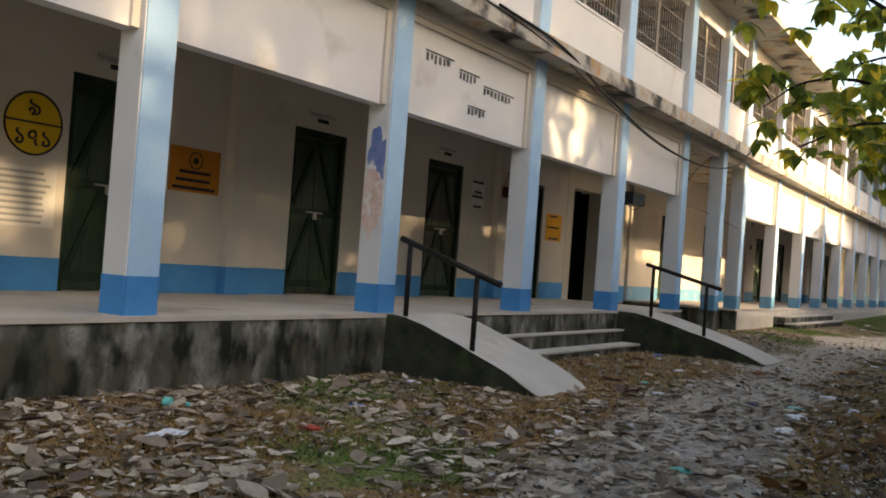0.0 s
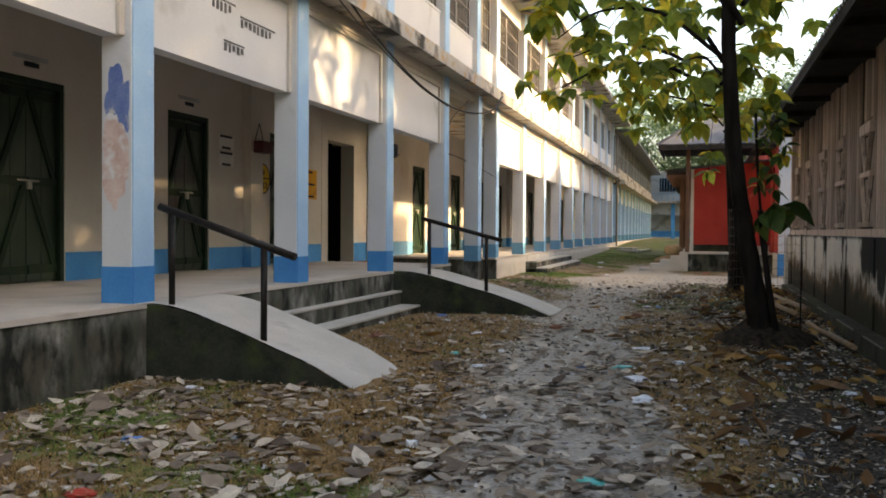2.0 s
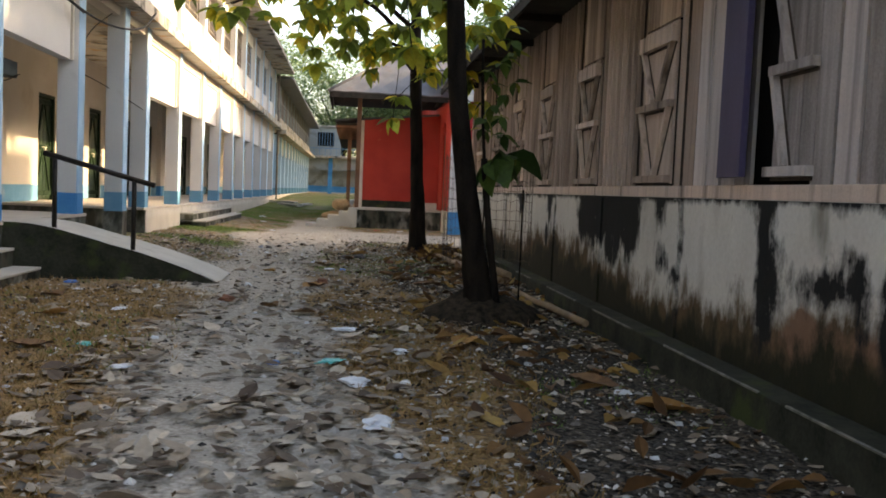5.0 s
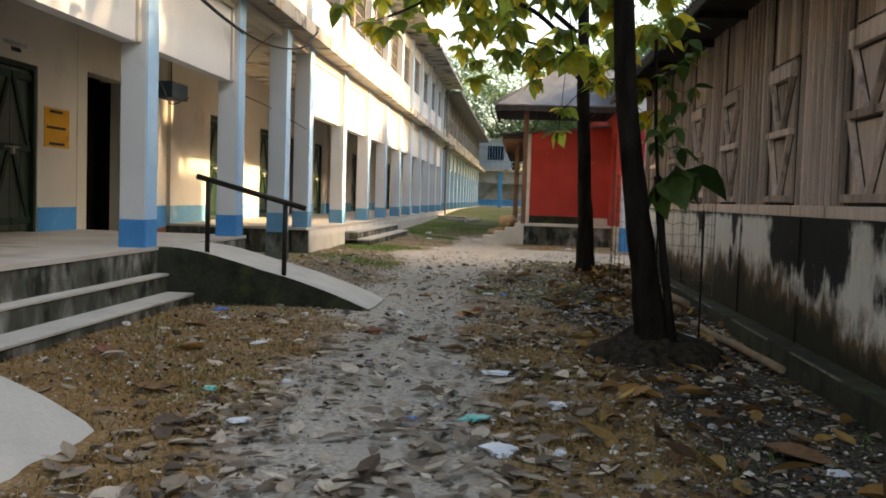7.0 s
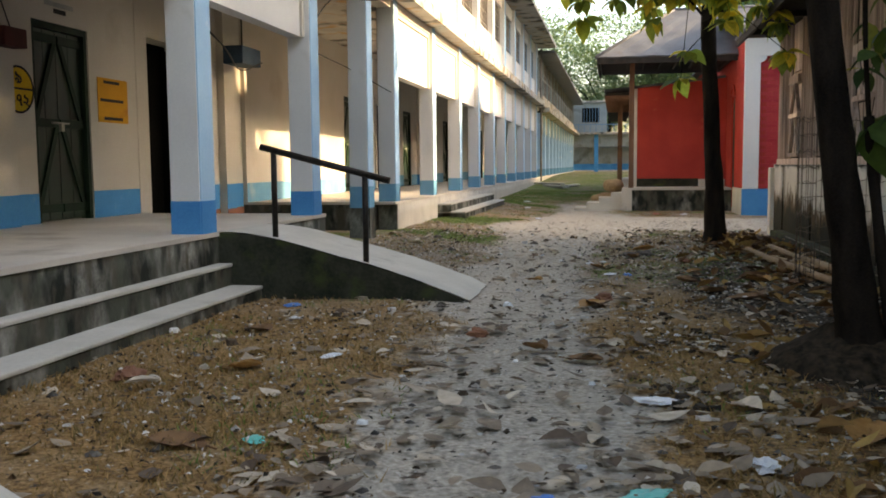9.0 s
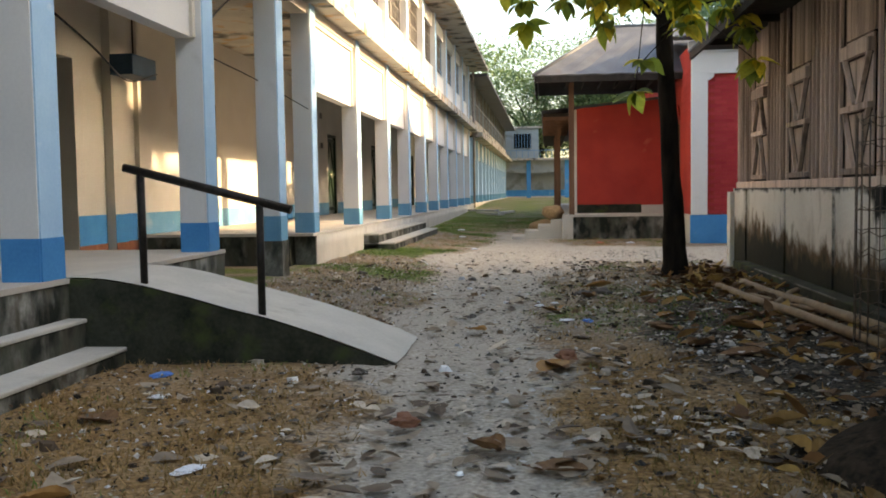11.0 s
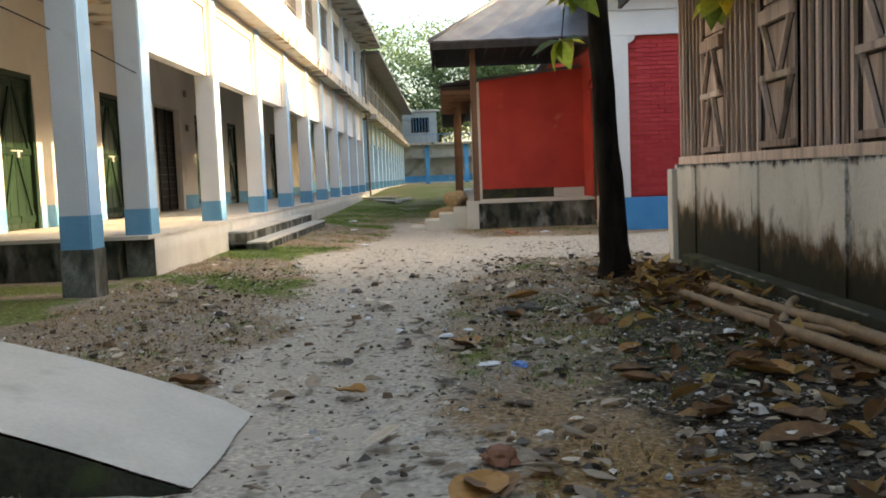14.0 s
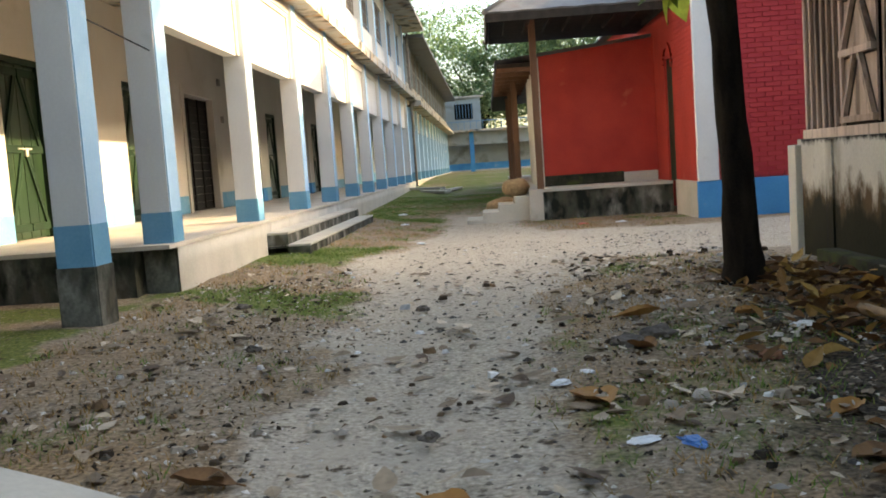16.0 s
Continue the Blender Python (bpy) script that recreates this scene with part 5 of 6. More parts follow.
def chip_spot(rnd):
    y = 2 + 24 * rnd.random()
    x = rnd.uniform(-5.0, 0.4)
    if blocked(x, y):
        return None
    soil = x > -1.2
    return (x, y) if rnd.random() < (1.0 if soil else (0.55 if abs(x - path_x(y)) < 0.9 else 0.2)) else None


def chip(V, F, p, rnd):
    x, y = p
    s = rnd.uniform(0.006, 0.02) if rnd.random() < 0.85 else rnd.uniform(0.02, 0.045)
    b = len(V)
    z = ground_z(x, y) + 0.01
    a0 = rnd.uniform(0, 6.3)
    for k in range(5):
        a = a0 + k * 1.257
        V.append((x + s * rnd.uniform(0.5, 1) * math.cos(a), y + s * rnd.uniform(0.5, 1) * math.sin(a), z))
    V.append((x, y, z + s * rnd.uniform(0.15, 0.6)))
    for k in range(5):
        F.append((b + k, b + (k + 1) % 5, b + 5))


scatter("scraps", "small stones and torn scraps strewn over the yard", 9000, M_CHIP, chip_spot, chip, 8, "litter")


def grass_spot(green):
    def spot(rnd):
        y = 2 + 40 * rnd.random() ** 1.6
        x = rnd.uniform(-5.2, 0.45)
        if blocked(x, y):
            return None
        t, g, s = yard_masks(x, y)
        w = g if green else (1 - g) * (1 - s) * (1 - t) * (1 if y < 14 else 0.3)
        return (x, y) if rnd.random() < w * (1 - t) ** 2 else None
    return spot


def blade(V, F, p, rnd):
    for _ in range(4):
        x, y = p[0] + rnd.gauss(0, 0.025), p[1] + rnd.gauss(0, 0.025)
        z = ground_z(x, y)
        h, a = rnd.uniform(0.012, 0.045), rnd.uniform(0, 6.3)
        dx, dy = math.cos(a), math.sin(a)
        lean = rnd.uniform(0.5, 2.2) * h
        b = len(V)
        V.extend([(x - dy * 0.004, y + dx * 0.004, z - 0.005), (x + dy * 0.004, y - dx * 0.004, z - 0.005), (x + dx * lean, y + dy * lean, z + h)])
        F.append((b, b + 1, b + 2))


scatter("dry_grass", "short dry brown grass of the yard", 22000, M_GRASS, grass_spot(False), blade, 12, "grass")
scatter("green_grass", "tufts of short green grass", 17000, M_GREENGRASS, grass_spot(True), blade, 13, "grass")


def pile_spot(rnd):
    x, y = rnd.gauss(-0.05, 0.28), rnd.uniform(18.6, 21.4)
    return None if blocked(x, y) else (x, y)


def pile_leaf(V, F, p, rnd):
    x, y = p
    s = rnd.uniform(0.07, 0.20)
    m = Matrix.Translation((x, y, ground_z(x, y) + 0.015 + 0.05 * rnd.random() * (1 if y > 18.6 else 0.2))) @ Euler((rnd.gauss(0, 0.3), rnd.gauss(0, 0.22), rnd.uniform(0, 6.3))).to_matrix().to_4x4()
    add_leaf(V, F, m, s, s * 0.5, rnd.uniform(-0.5, 0.5), rnd.uniform(0, 1.0))


M_PILE = leaf_mat("rotting_leaves", (0.06, 0.028, 0.012), (0.17, 0.085, 0.03), (0.38, 0.24, 0.07), 0.1, 0.7)
scatter("leaf_heap", "heap of brown and yellow dead leaves by the hut corner", 260, M_PILE, pile_spot, pile_leaf, 21, "leaves")
scatter("rotting_leaves", "brown rotting leaves along the foot of the hut", 420, M_PILE, lambda r: (lambda x, y: None if blocked(x, y) else (x, y))(r.uniform(-1.1, 0.44), r.uniform(5, 19)), pile_leaf, 22, "leaves")


# crumbs of leaves, twigs and gravel all over the trodden earth
def crumb_spot(rnd):
    y = 2.2 + 20 * rnd.random() ** 1.2
    x = rnd.uniform(-5.2, 0.44)
    if blocked(x, y):
        return None
    thin = (0.5 + 0.9 * noise.noise(Vector((x * 0.9, y * 0.9, 11)))) * (1 - 0.8 * yard_masks(x, y)[0])
    return (x, y) if rnd.random() < thin else None


def crumb(V, F, p, rnd):
    x, y = p
    s = rnd.uniform(0.012, 0.042)
    m = Matrix.Translation((x, y, ground_z(x, y) + 0.012 + 0.008 * rnd.random())) @ Euler((rnd.gauss(0, 0.5), rnd.gauss(0, 0.4), rnd.uniform(0, 6.3))).to_matrix().to_4x4()
    b = len(V)
    w = s * rnd.uniform(0.15, 0.8)
    for q in ((0, 0, 0), (s * 0.5, w * 0.6, s * 0.2), (s, 0, 0), (s * 0.4, -w * 0.5, s * 0.1), (s * 0.5, 0, s * 0.35)):
        v = m @ Vector(q)
        V.append((v.x, v.y, v.z))
    F.extend([(b, b + 3, b + 4), (b + 3, b + 2, b + 4), (b + 2, b + 1, b + 4), (b + 1, b, b + 4)])


M_DARKCRUMB = leaf_mat("dark_crumbs", (0.02, 0.016, 0.012), (0.06, 0.042, 0.028), (0.17, 0.11, 0.065), 0.0, 0.9)
M_PALECRUMB = leaf_mat("pale_crumbs", (0.24, 0.20, 0.15), (0.40, 0.35, 0.29), (0.66, 0.63, 0.60), 0.0, 0.9)
scatter("leaf_crumbs", "dark crumbled leaf bits and gravel on the earth", 7500, M_DARKCRUMB, crumb_spot, crumb, 301, "litter")
scatter("leaf_crumbs", "pale crumbled leaf bits and gravel on the earth", 6500, M_PALECRUMB, crumb_spot, crumb, 302, "litter")


# clods, brick bits and broken leaves in loose drifts over the far half of the yard
def drift_spot(rnd):
    y = rnd.uniform(11.5, 23.5)
    x = rnd.uniform(-5.0, 0.5)
    if blocked(x, y):
        return None
    w = 0.35 + 1.3 * noise.noise(Vector((x * 1.3, y * 1.3, 21))) + 0.5 * noise.noise(Vector((x * 4, y * 4, 3)))
    w *= 1.0 if x > -1.7 else (0.25 if abs(x - path_x(y)) > 0.8 else 0.12)
    return (x, y) if rnd.random() < w else None


def clod(V, F, p, rnd):
    x, y = p
    s = rnd.uniform(0.012, 0.03) if rnd.random() < 0.85 else rnd.uniform(0.03, 0.055)
    b, n, z, a0 = len(V), 6, ground_z(x, y) - 0.004, rnd.uniform(0, 6.3)
    for r, h in ((1.0, 0.0), (0.75, rnd.uniform(0.35, 0.8))):
        for k in range(n):
            a = a0 + k * 6.283 / n
            q = s * r * rnd.uniform(0.65, 1.1)
            V.append((x + q * math.cos(a), y + q * 0.8 * math.sin(a), z + s * h * rnd.uniform(0.7, 1.2) + 0.004))
    for k in range(n):
        F.append((b + k, b + (k + 1) % n, b + n + (k + 1) % n, b + n + k))
    F.append(tuple(b + n + k for k in range(n)))


scatter("clods", "dark clods and brick bits strewn over the yard", 1150, M_DARKCRUMB, drift_spot, clod, 401, "litter")
scatter("clods", "pale mortar crumbs and stones strewn over the yard", 500, M_PALECRUMB, drift_spot, clod, 402, "litter")
scatter("broken_leaves", "broken brown leaves scattered over the yard", 950, M_DRYLEAF, drift_spot, dry_leaf, 403, "leaves")
scatter("paper_scraps", "torn white paper and plastic scraps on dark soil", 130, leaf_mat("paper_bits", (0.35, 0.36, 0.38), (0.60, 0.62, 0.64), (0.78, 0.79, 0.80), 0.0, 0.6),
        lambda r: (lambda x, y: None if blocked(x, y) or r.random() > 0.3 + (x > -1.4) else (x, y))(r.uniform(-4.5, 0.4), r.uniform(7, 23)), clod, 404, "litter")
scatter("rotting_leaves", "curled brown leaves piled along the hut wall", 260, M_PILE, lambda r: (lambda x, y: None if blocked(x, y) else (x, y))(r.gauss(-0.1, 0.38), r.uniform(12.5, 21.6)), pile_leaf, 405, "leaves")


# ---- notices, signs and fittings on the near block ----
def flat(name, x, y0, y1, z0, z1, m, parent=None, t=0.006, label=""):
    return part(name, boxes((x, x + t, y0, y1, z0, z1)), m, parent, label)


def disc(x, y, z, r, m, parent, name="disc", t=0.006, n=40):
    return part(name, rods(((x, y, z), (x + t, y, z), r), n=n), m, parent)


def ring(x, y, z, r, w, m, parent, name="rim", n=48):
    bm = bmesh.new()
    rows = [[bm.verts.new((x + e, y + s * math.cos(a), z + s * math.sin(a))) for s, e in ((r, 0), (r, 0.004), (r - w, 0.004), (r - w, 0))] for a in (2 * math.pi * k / n for k in range(n))]
    for k in range(n):
        a, b = rows[k], rows[(k + 1) % n]
        for j in range(4):
            bm.faces.new((a[j], a[(j + 1) % 4], b[(j + 1) % 4], b[j]))
    return part(name, bm, m, parent)


def writing(text, x, y, z, size, m, parent, name="lettering"):
    """Raised letters on a wall that faces +x, centred on (y, z)."""
    cu = bpy.data.curves.new(name, "FONT")
    cu.body, cu.size, cu.extrude, cu.align_x, cu.align_y, cu.resolution_u = text, size, 0.002, "CENTER", "CENTER", 3
    cu.offset = size * 0.012
    tmp = new("letters", cu)
    me = bpy.data.meshes.new_from_object(tmp.evaluated_get(bpy.context.evaluated_depsgraph_get()))
    bpy.data.objects.remove(tmp)
    me.materials.append(m)
    o = part(name, me, None, parent)
    o.matrix_local = pose(x, y, z, 90, 0, 90)
    return o


def round_sign(y, z, r, top, low):
    s = thing("round_sign", (WALL, y, z), "yellow round sign painted on the wall with black numerals", "sign", "painted signs")
    disc(0.004, 0, 0, r, M_YELLOW, s)
    ring(0.011, 0, 0, r, 0.02, M_INK, s)
    flat("divider", 0.0102, -r + 0.02, r - 0.02, 0.0, 0.018, M_INK, s, 0.004)
    writing(top, 0.0125, 0, r * 0.48, r * 0.75, M_INK, s)
    writing(low, 0.0125, 0, -r * 0.45, r * 0.75, M_INK, s)


round_sign(6.50, 2.04, 0.30, "\u09ef", "\u09e7\u09ed\u09e7")
round_sign(15.72, 1.86, 0.24, "\u09ef", "\u09e7\u09ed\u09e8")


def notice(name, y0, y1, z0, z1, m, rows, ink, label, category="notice", emblem=False):
    p = thing(name, (WALL, (y0 + y1) / 2, z0), label, category)
    w, h = y1 - y0, z1 - z0
    flat("sheet", 0.004, -w / 2, w / 2, 0, h, m, p)
    top = h * 0.9
    if emblem:
        ring(0.0102, 0, h * 0.72, h * 0.20, 0.012, M_INK, p, "emblem")
        disc(0.0102, 0, h * 0.72, h * 0.08, M_INK, p, "emblem", 0.003, 12)
        top = h * 0.44
    rr = random.Random(int(y0 * 100))
    for k in range(rows):
        z = top - (top - h * 0.08) * k / max(1, rows - 1) - 0.012
        half = w * rr.uniform(0.30, 0.44)
        flat("line_of_writing", 0.0102, -half, half * rr.uniform(0.7, 1), z, z + min(0.035, h * 0.4 / rows), ink, p, 0.002)
    return p


notice("orange_notice", 8.11, 8.83, 1.60, 2.09, M_ORANGE, 3, M_INK, "orange painted notice with a black emblem on the wall", emblem=True)
M_AMBER = mat("amber_notice_paint", (0.56, 0.26, 0.012), (0.64, 0.32, 0.02), 3.0, 0.7, 0.03, stain=[(0.50, 0.20, 0.02)], stain_size=5.0, stain_at=0.58)
notice("orange_notice", 17.16, 17.82, 1.60, 2.12, M_AMBER, 3, M_INK, "orange painted notice beside a green door")
M_PAPER = mat("old_white_paper", (0.60, 0.58, 0.54), (0.70, 0.68, 0.64), 4.0, 0.8, 0.02)
notice("paper_notice", 6.08, 6.78, 1.08, 1.64, M_PAPER, 9, M_FADED, "faded paper notice pasted below the round sign", "paper")
notice("wall_plaque", 14.35, 14.78, 2.22, 2.42, M_PAPER, 2, M_INK, "small white wall plaque with black writing", "sign")
notice("wall_plaque", 14.35, 14.78, 1.98, 2.18, M_PAPER, 2, M_INK, "small white wall plaque with black writing", "sign")
for y in DOORS_A[1:]:
    n = thing("door_label", (WALL, y + 0.5, 2.70), "small painted label above a green door", "sign", "labels over the doors")
    flat("line_of_writing", 0.003, -0.26, 0.26, 0.09, 0.14, M_FADED, n, 0.003)
    flat("line_of_writing", 0.003, -0.10, 0.12, 0.02, 0.07, M_INK, n, 0.003)

box_ob = thing("hanging_box", (WALL + 0.16, 15.28, 2.22), "dark red box hung by cords on a pilaster", "box")
part("body", boxes((0, 0.16, -0.17, 0.17, 0, 0.18), bevel=0.01), mat("dark_red_paint", (0.06, 0.02, 0.02), (0.10, 0.03, 0.03), 4, 0.6, 0.05), box_ob)
for s in (-1, 1):
    part("cord", rods(((0.01, s * 0.14, 0.18), (0.01, 0, 0.46), 0.006), n=5), M_INK, box_ob)

# name board over the steps, its lettering as plain bars
board = thing("name_board", (-5.40, 10.38, CAP), "white plastered name board with rows of black lettering", "sign")
M_LETTER = mat("weathered_black_lettering", (0.05, 0.05, 0.055), (0.16, 0.16, 0.16), 9.0, 0.8, 0.0)
rw = random.Random(12)
for y0, y1, z, h in ((-0.98, -0.42, 0.66, 0.13), (-0.30, 0.14, 0.60, 0.12), (0.24, 0.98, 0.52, 0.12), (-0.08, 0.32, 0.24, 0.11)):
    flat("line_of_writing", 0.002, y0, y1, z + h * 0.36, z + h * 0.5, M_LETTER, board, 0.004)
    y = y0 + 0.01
    while y < y1 - 0.06:
        wd = rw.uniform(0.035, 0.06)
        flat("line_of_writing", 0.002, y, y + wd, z - h * rw.uniform(0.2, 0.5), z + h * 0.26, M_LETTER, board, 0.004)
        y += wd + rw.uniform(0.03, 0.045)

# faded painting on the side of a column
def blot(name, plane_y, cx, cz, rx, rz, m, parent, seed, label=""):
    bm = bmesh.new()
    vs = []
    for k in range(36):
        a = 2 * math.pi * k / 36
        s = 1 + 0.45 * noise.noise(Vector((math.cos(a) * 1.6, math.sin(a) * 1.6, seed))) + 0.2 * noise.noise(Vector((math.cos(a) * 5, math.sin(a) * 5, seed)))
        vs.append(bm.verts.new((min(-5.325, max(-5.565, cx + rx * s * math.cos(a))), plane_y, cz + rz * s * math.sin(a))))
    bm.faces.new(vs)
    return part(name, bm, m, parent, label)


art = thing("faded_painting", (0, 0, 0), "faded blue and pink painting peeling from a column", "painting")
M_ARTBLUE = mat("faded_blue_paint", (0.10, 0.16, 0.38), (0.20, 0.26, 0.46), 8.0, 0.8, 0.05, stain=[(0.55, 0.53, 0.52)], stain_size=9, stain_at=0.58)
M_ARTPINK = mat("faded_pink_paint", (0.55, 0.36, 0.30), (0.68, 0.55, 0.49), 8.0, 0.8, 0.05, stain=[(0.70, 0.68, 0.66)], stain_size=7, stain_at=0.5)
blot("blue_patch", 8.7275, -5.42, 2.02, 0.12, 0.27, M_ARTBLUE, art, 2.0)
blot("pink_patch", 8.7268, -5.46, 1.58, 0.13, 0.34, M_ARTPINK, art, 5.0)

# loudspeaker box and cables in the passage
spk = thing("blue_box", (-7.50, 20.85, 2.62), "dark blue box hung in the passage between the blocks", "box")
part("body", boxes((-0.16, 0.16, -0.36, 0.36, 0, 0.27), bevel=0.015), mat("dark_blue_box_paint", (0.02, 0.045, 0.08), (0.035, 0.07, 0.12), 4, 0.6, 0.05), spk)
part("hanger", rods(((0, 0, 0.25), (0, 0, SLAB0 - 2.62), 0.012)), M_IRON, spk)


def cable(pts, r=0.012, label="black cable sagging along the veranda front"):
    c = thing("cable", pts[0], label, "cable", "cables")
    o = Vector(pts[0])
    ln = smooth_line([Vector(p) - o for p in pts], 6)
    part("wire", tube(ln, [r] * len(ln), 6), M_INK, c)


cable([(-5.01, 10.2, 3.93), (-5.0, 11.8, 3.84), (-5.12, 13.6, 3.56), (-5.2, 15.6, 3.30), (-5.24, 17.6, 3.2), (-5.15, 18.9, 3.22), (-5.02, 20.0, 3.4), (-5.0, 20.9, 3.8)], 0.016)
cable([(-5.01, 9.4, 3.93), (-5.02, 11.4, 3.80), (-5.14, 13.5, 3.52), (-5.22, 15.8, 3.27), (-5.26, 17.65, 3.18)], 0.008)
cable([(-5.58, 14.9, 2.52), (-6.1, 17.0, 2.40), (-7.0, 19.6, 2.42), (-7.2, 20.9, 2.66)], 0.010, "thin black cable slung across the passage")
cable([(-5.4, 18.0, 2.75), (-5.5, 19.0, 3.2), (-5.4, 20.0, 3.68)], 0.009, "thin black cable slung across the passage")
cable([(-5.33, 22.0, 2.2), (-5.5, 19.9, 2.42), (-5.32, 17.9, 2.4)], 0.007, "thin black cable slung across the passage")

# folding gate in the far block's wide opening
gate = thing("folding_gate", (WALL - 0.12, DOUBLE_B[0], FLOOR), "closed dark slatted shutter gate in a wide opening", "gate")
for k in range(14):
    part("slat", boxes((-0.02, 0.0, 0.02, 1.68, 0.02 + k * 0.15, 0.165 + k * 0.15), (0.0, 0.008, 0.02, 1.68, 0.02 + k * 0.15, 0.035 + k * 0.15)), M_IRON, gate)
for y in (0.02, 0.56, 1.12, 1.64):
    part("upright", boxes((0.009, 0.03, y, y + 0.04, 0.02, 2.12)), M_IRON, gate)
# Near-black panel for the unlit room behind the gate.
part("room_back", boxes((-9.7, -9.6, 29.0, 32.0, FLOOR, 3.2)), M_INSIDESHADE, school2)
part("opening_trim", boxes((WALL, WALL + 0.03, DOUBLE_B[0] - 0.14, DOUBLE_B[0], FLOOR, FLOOR + 2.3), (WALL, WALL + 0.03, DOUBLE_B[1], DOUBLE_B[1] + 0.14, FLOOR, FLOOR + 2.3), (WALL, WALL + 0.03, DOUBLE_B[0], DOUBLE_B[1], FLOOR + 2.15, FLOOR + 2.3)), M_CREAM, school2)
for y, z in ((29.0, 3.1), (32.05, 2.95), (32.1, 2.2)):
    fit_ = thing("wall_fitting", (WALL, y, z), "small dark electrical box on the veranda wall", "box", "fittings on the wall")
    part("body", boxes((0, 0.05, -0.05, 0.05, 0, 0.14), bevel=0.006), M_GRILLE, fit_)

# ---- loose things in the yard ----
def crumple(name, at, size, m, label, category, seed, flatness=0.35, group="litter in the yard"):
    bm = bmesh.new()
    bmesh.ops.create_icosphere(bm, subdivisions=3, radius=0.5)
    for v in bm.verts:
        n1 = noise.noise(v.co * 3 + Vector((seed, 0, 0))) + 0.6 * noise.noise(v.co * 8 + Vector((0, seed, 0)))
        d = v.co * (1 + 0.55 * n1)
        v.co = Vector((d.x * size[0], d.y * size[1], max(-0.05, d.z * flatness) * min(size)))
    t = thing(name, (at[0], at[1], ground_z(*at) + 0.012), label, category, group)
    t.rotation_euler = (0, 0, seed * 1.7)
    part("body", bm, m, t)
    return t


def sheet_mat(name, c, rough=0.35):
    return mat(name, tuple(k * 0.85 for k in c), c, 9.0, rough, 0.1)


M_POLY, M_AQUA, M_BLUEWRAP = sheet_mat("white_polythene", (0.72, 0.74, 0.78)), sheet_mat("aqua_plastic", (0.10, 0.50, 0.45)), sheet_mat("blue_wrapper", (0.06, 0.20, 0.55))
M_REDWRAP, M_CARD = sheet_mat("red_wrapper", (0.45, 0.06, 0.04)), sheet_mat("brown_card", (0.22, 0.10, 0.06), 0.8)
M_STONE = mat("grey_stone", (0.06, 0.052, 0.045), (0.15, 0.13, 0.115), 9.0, 0.95, 0.5)
for k, (x, y, w, l, m, what) in enumerate([
        (-1.55, 9.9, 0.20, 0.15, M_POLY, "crumpled white plastic bag"), (-1.70, 10.5, 0.20, 0.10, M_AQUA, "crumpled aqua plastic bottle wrap"),
        (-2.05, 10.4, 0.10, 0.08, M_BLUEWRAP, "small blue sweet wrapper"), (-4.05, 6.9, 0.12, 0.09, M_BLUEWRAP, "small blue sweet wrapper"),
        (-1.55, 6.8, 0.13, 0.08, M_AQUA, "torn aqua plastic scrap"), (-1.45, 9.0, 0.2, 0.14, M_POLY, "crumpled white plastic bag"),
        (-1.60, 11.8, 0.20, 0.10, M_POLY, "folded white and blue packet"), (-1.25, 10.9, 0.16, 0.10, M_POLY, "folded white and blue packet"),
        (0.0, 9.95, 0.13, 0.09, M_POLY, "white paper scrap"), (0.02, 13.9, 0.24, 0.18, M_POLY, "crumpled white plastic bag"),
        (-1.86, 16.95, 0.13, 0.07, M_POLY, "flat white packet"), (-1.68, 16.9, 0.14, 0.08, M_BLUEWRAP, "blue and white packet"),
        (-2.1, 17.9, 0.10, 0.08, M_POLY, "white paper scrap"), (-1.95, 18.1, 0.09, 0.06, M_POLY, "white paper scrap"),
        (-3.5, 12.6, 0.14, 0.08, M_POLY, "white paper scrap"), (-4.2, 13.9, 0.12, 0.07, M_POLY, "white paper scrap"),
        (-4.45, 14.5, 0.16, 0.10, M_BLUEWRAP, "pale blue plastic scrap"), (-0.6, 18.9, 0.14, 0.10, M_POLY, "white paper scrap"),
        (-0.3, 17.5, 0.12, 0.09, M_POLY, "white paper scrap"), (-3.6, 5.9, 0.16, 0.10, M_REDWRAP, "red wrapper scrap"),
        (-3.9, 5.0, 0.22, 0.14, M_POLY, "crumpled clear plastic bag"), (-4.6, 8.4, 0.20, 0.12, M_POLY, "white paper scrap"),
        (-3.3, 10.9, 0.10, 0.08, M_AQUA, "torn aqua plastic scrap"), (-2.9, 10.2, 0.12, 0.08, M_POLY, "white paper scrap"),
        (-3.4, 26.5, 0.16, 0.1, M_POLY, "white paper scrap"), (-4.3, 33.5, 0.2, 0.14, M_POLY, "white paper scrap"), (-4.0, 30.5, 0.2, 0.1, M_POLY, "white paper scrap"),
        (-0.9, 28.3, 0.2, 0.12, M_REDWRAP, "red wrapper scrap"), (-0.3, 28.2, 0.2, 0.12, M_POLY, "white paper scrap")]):
    crumple("plastic_litter", (x, y), (w, l), m, what + " lying on the earth", "litter", k + 1.3)
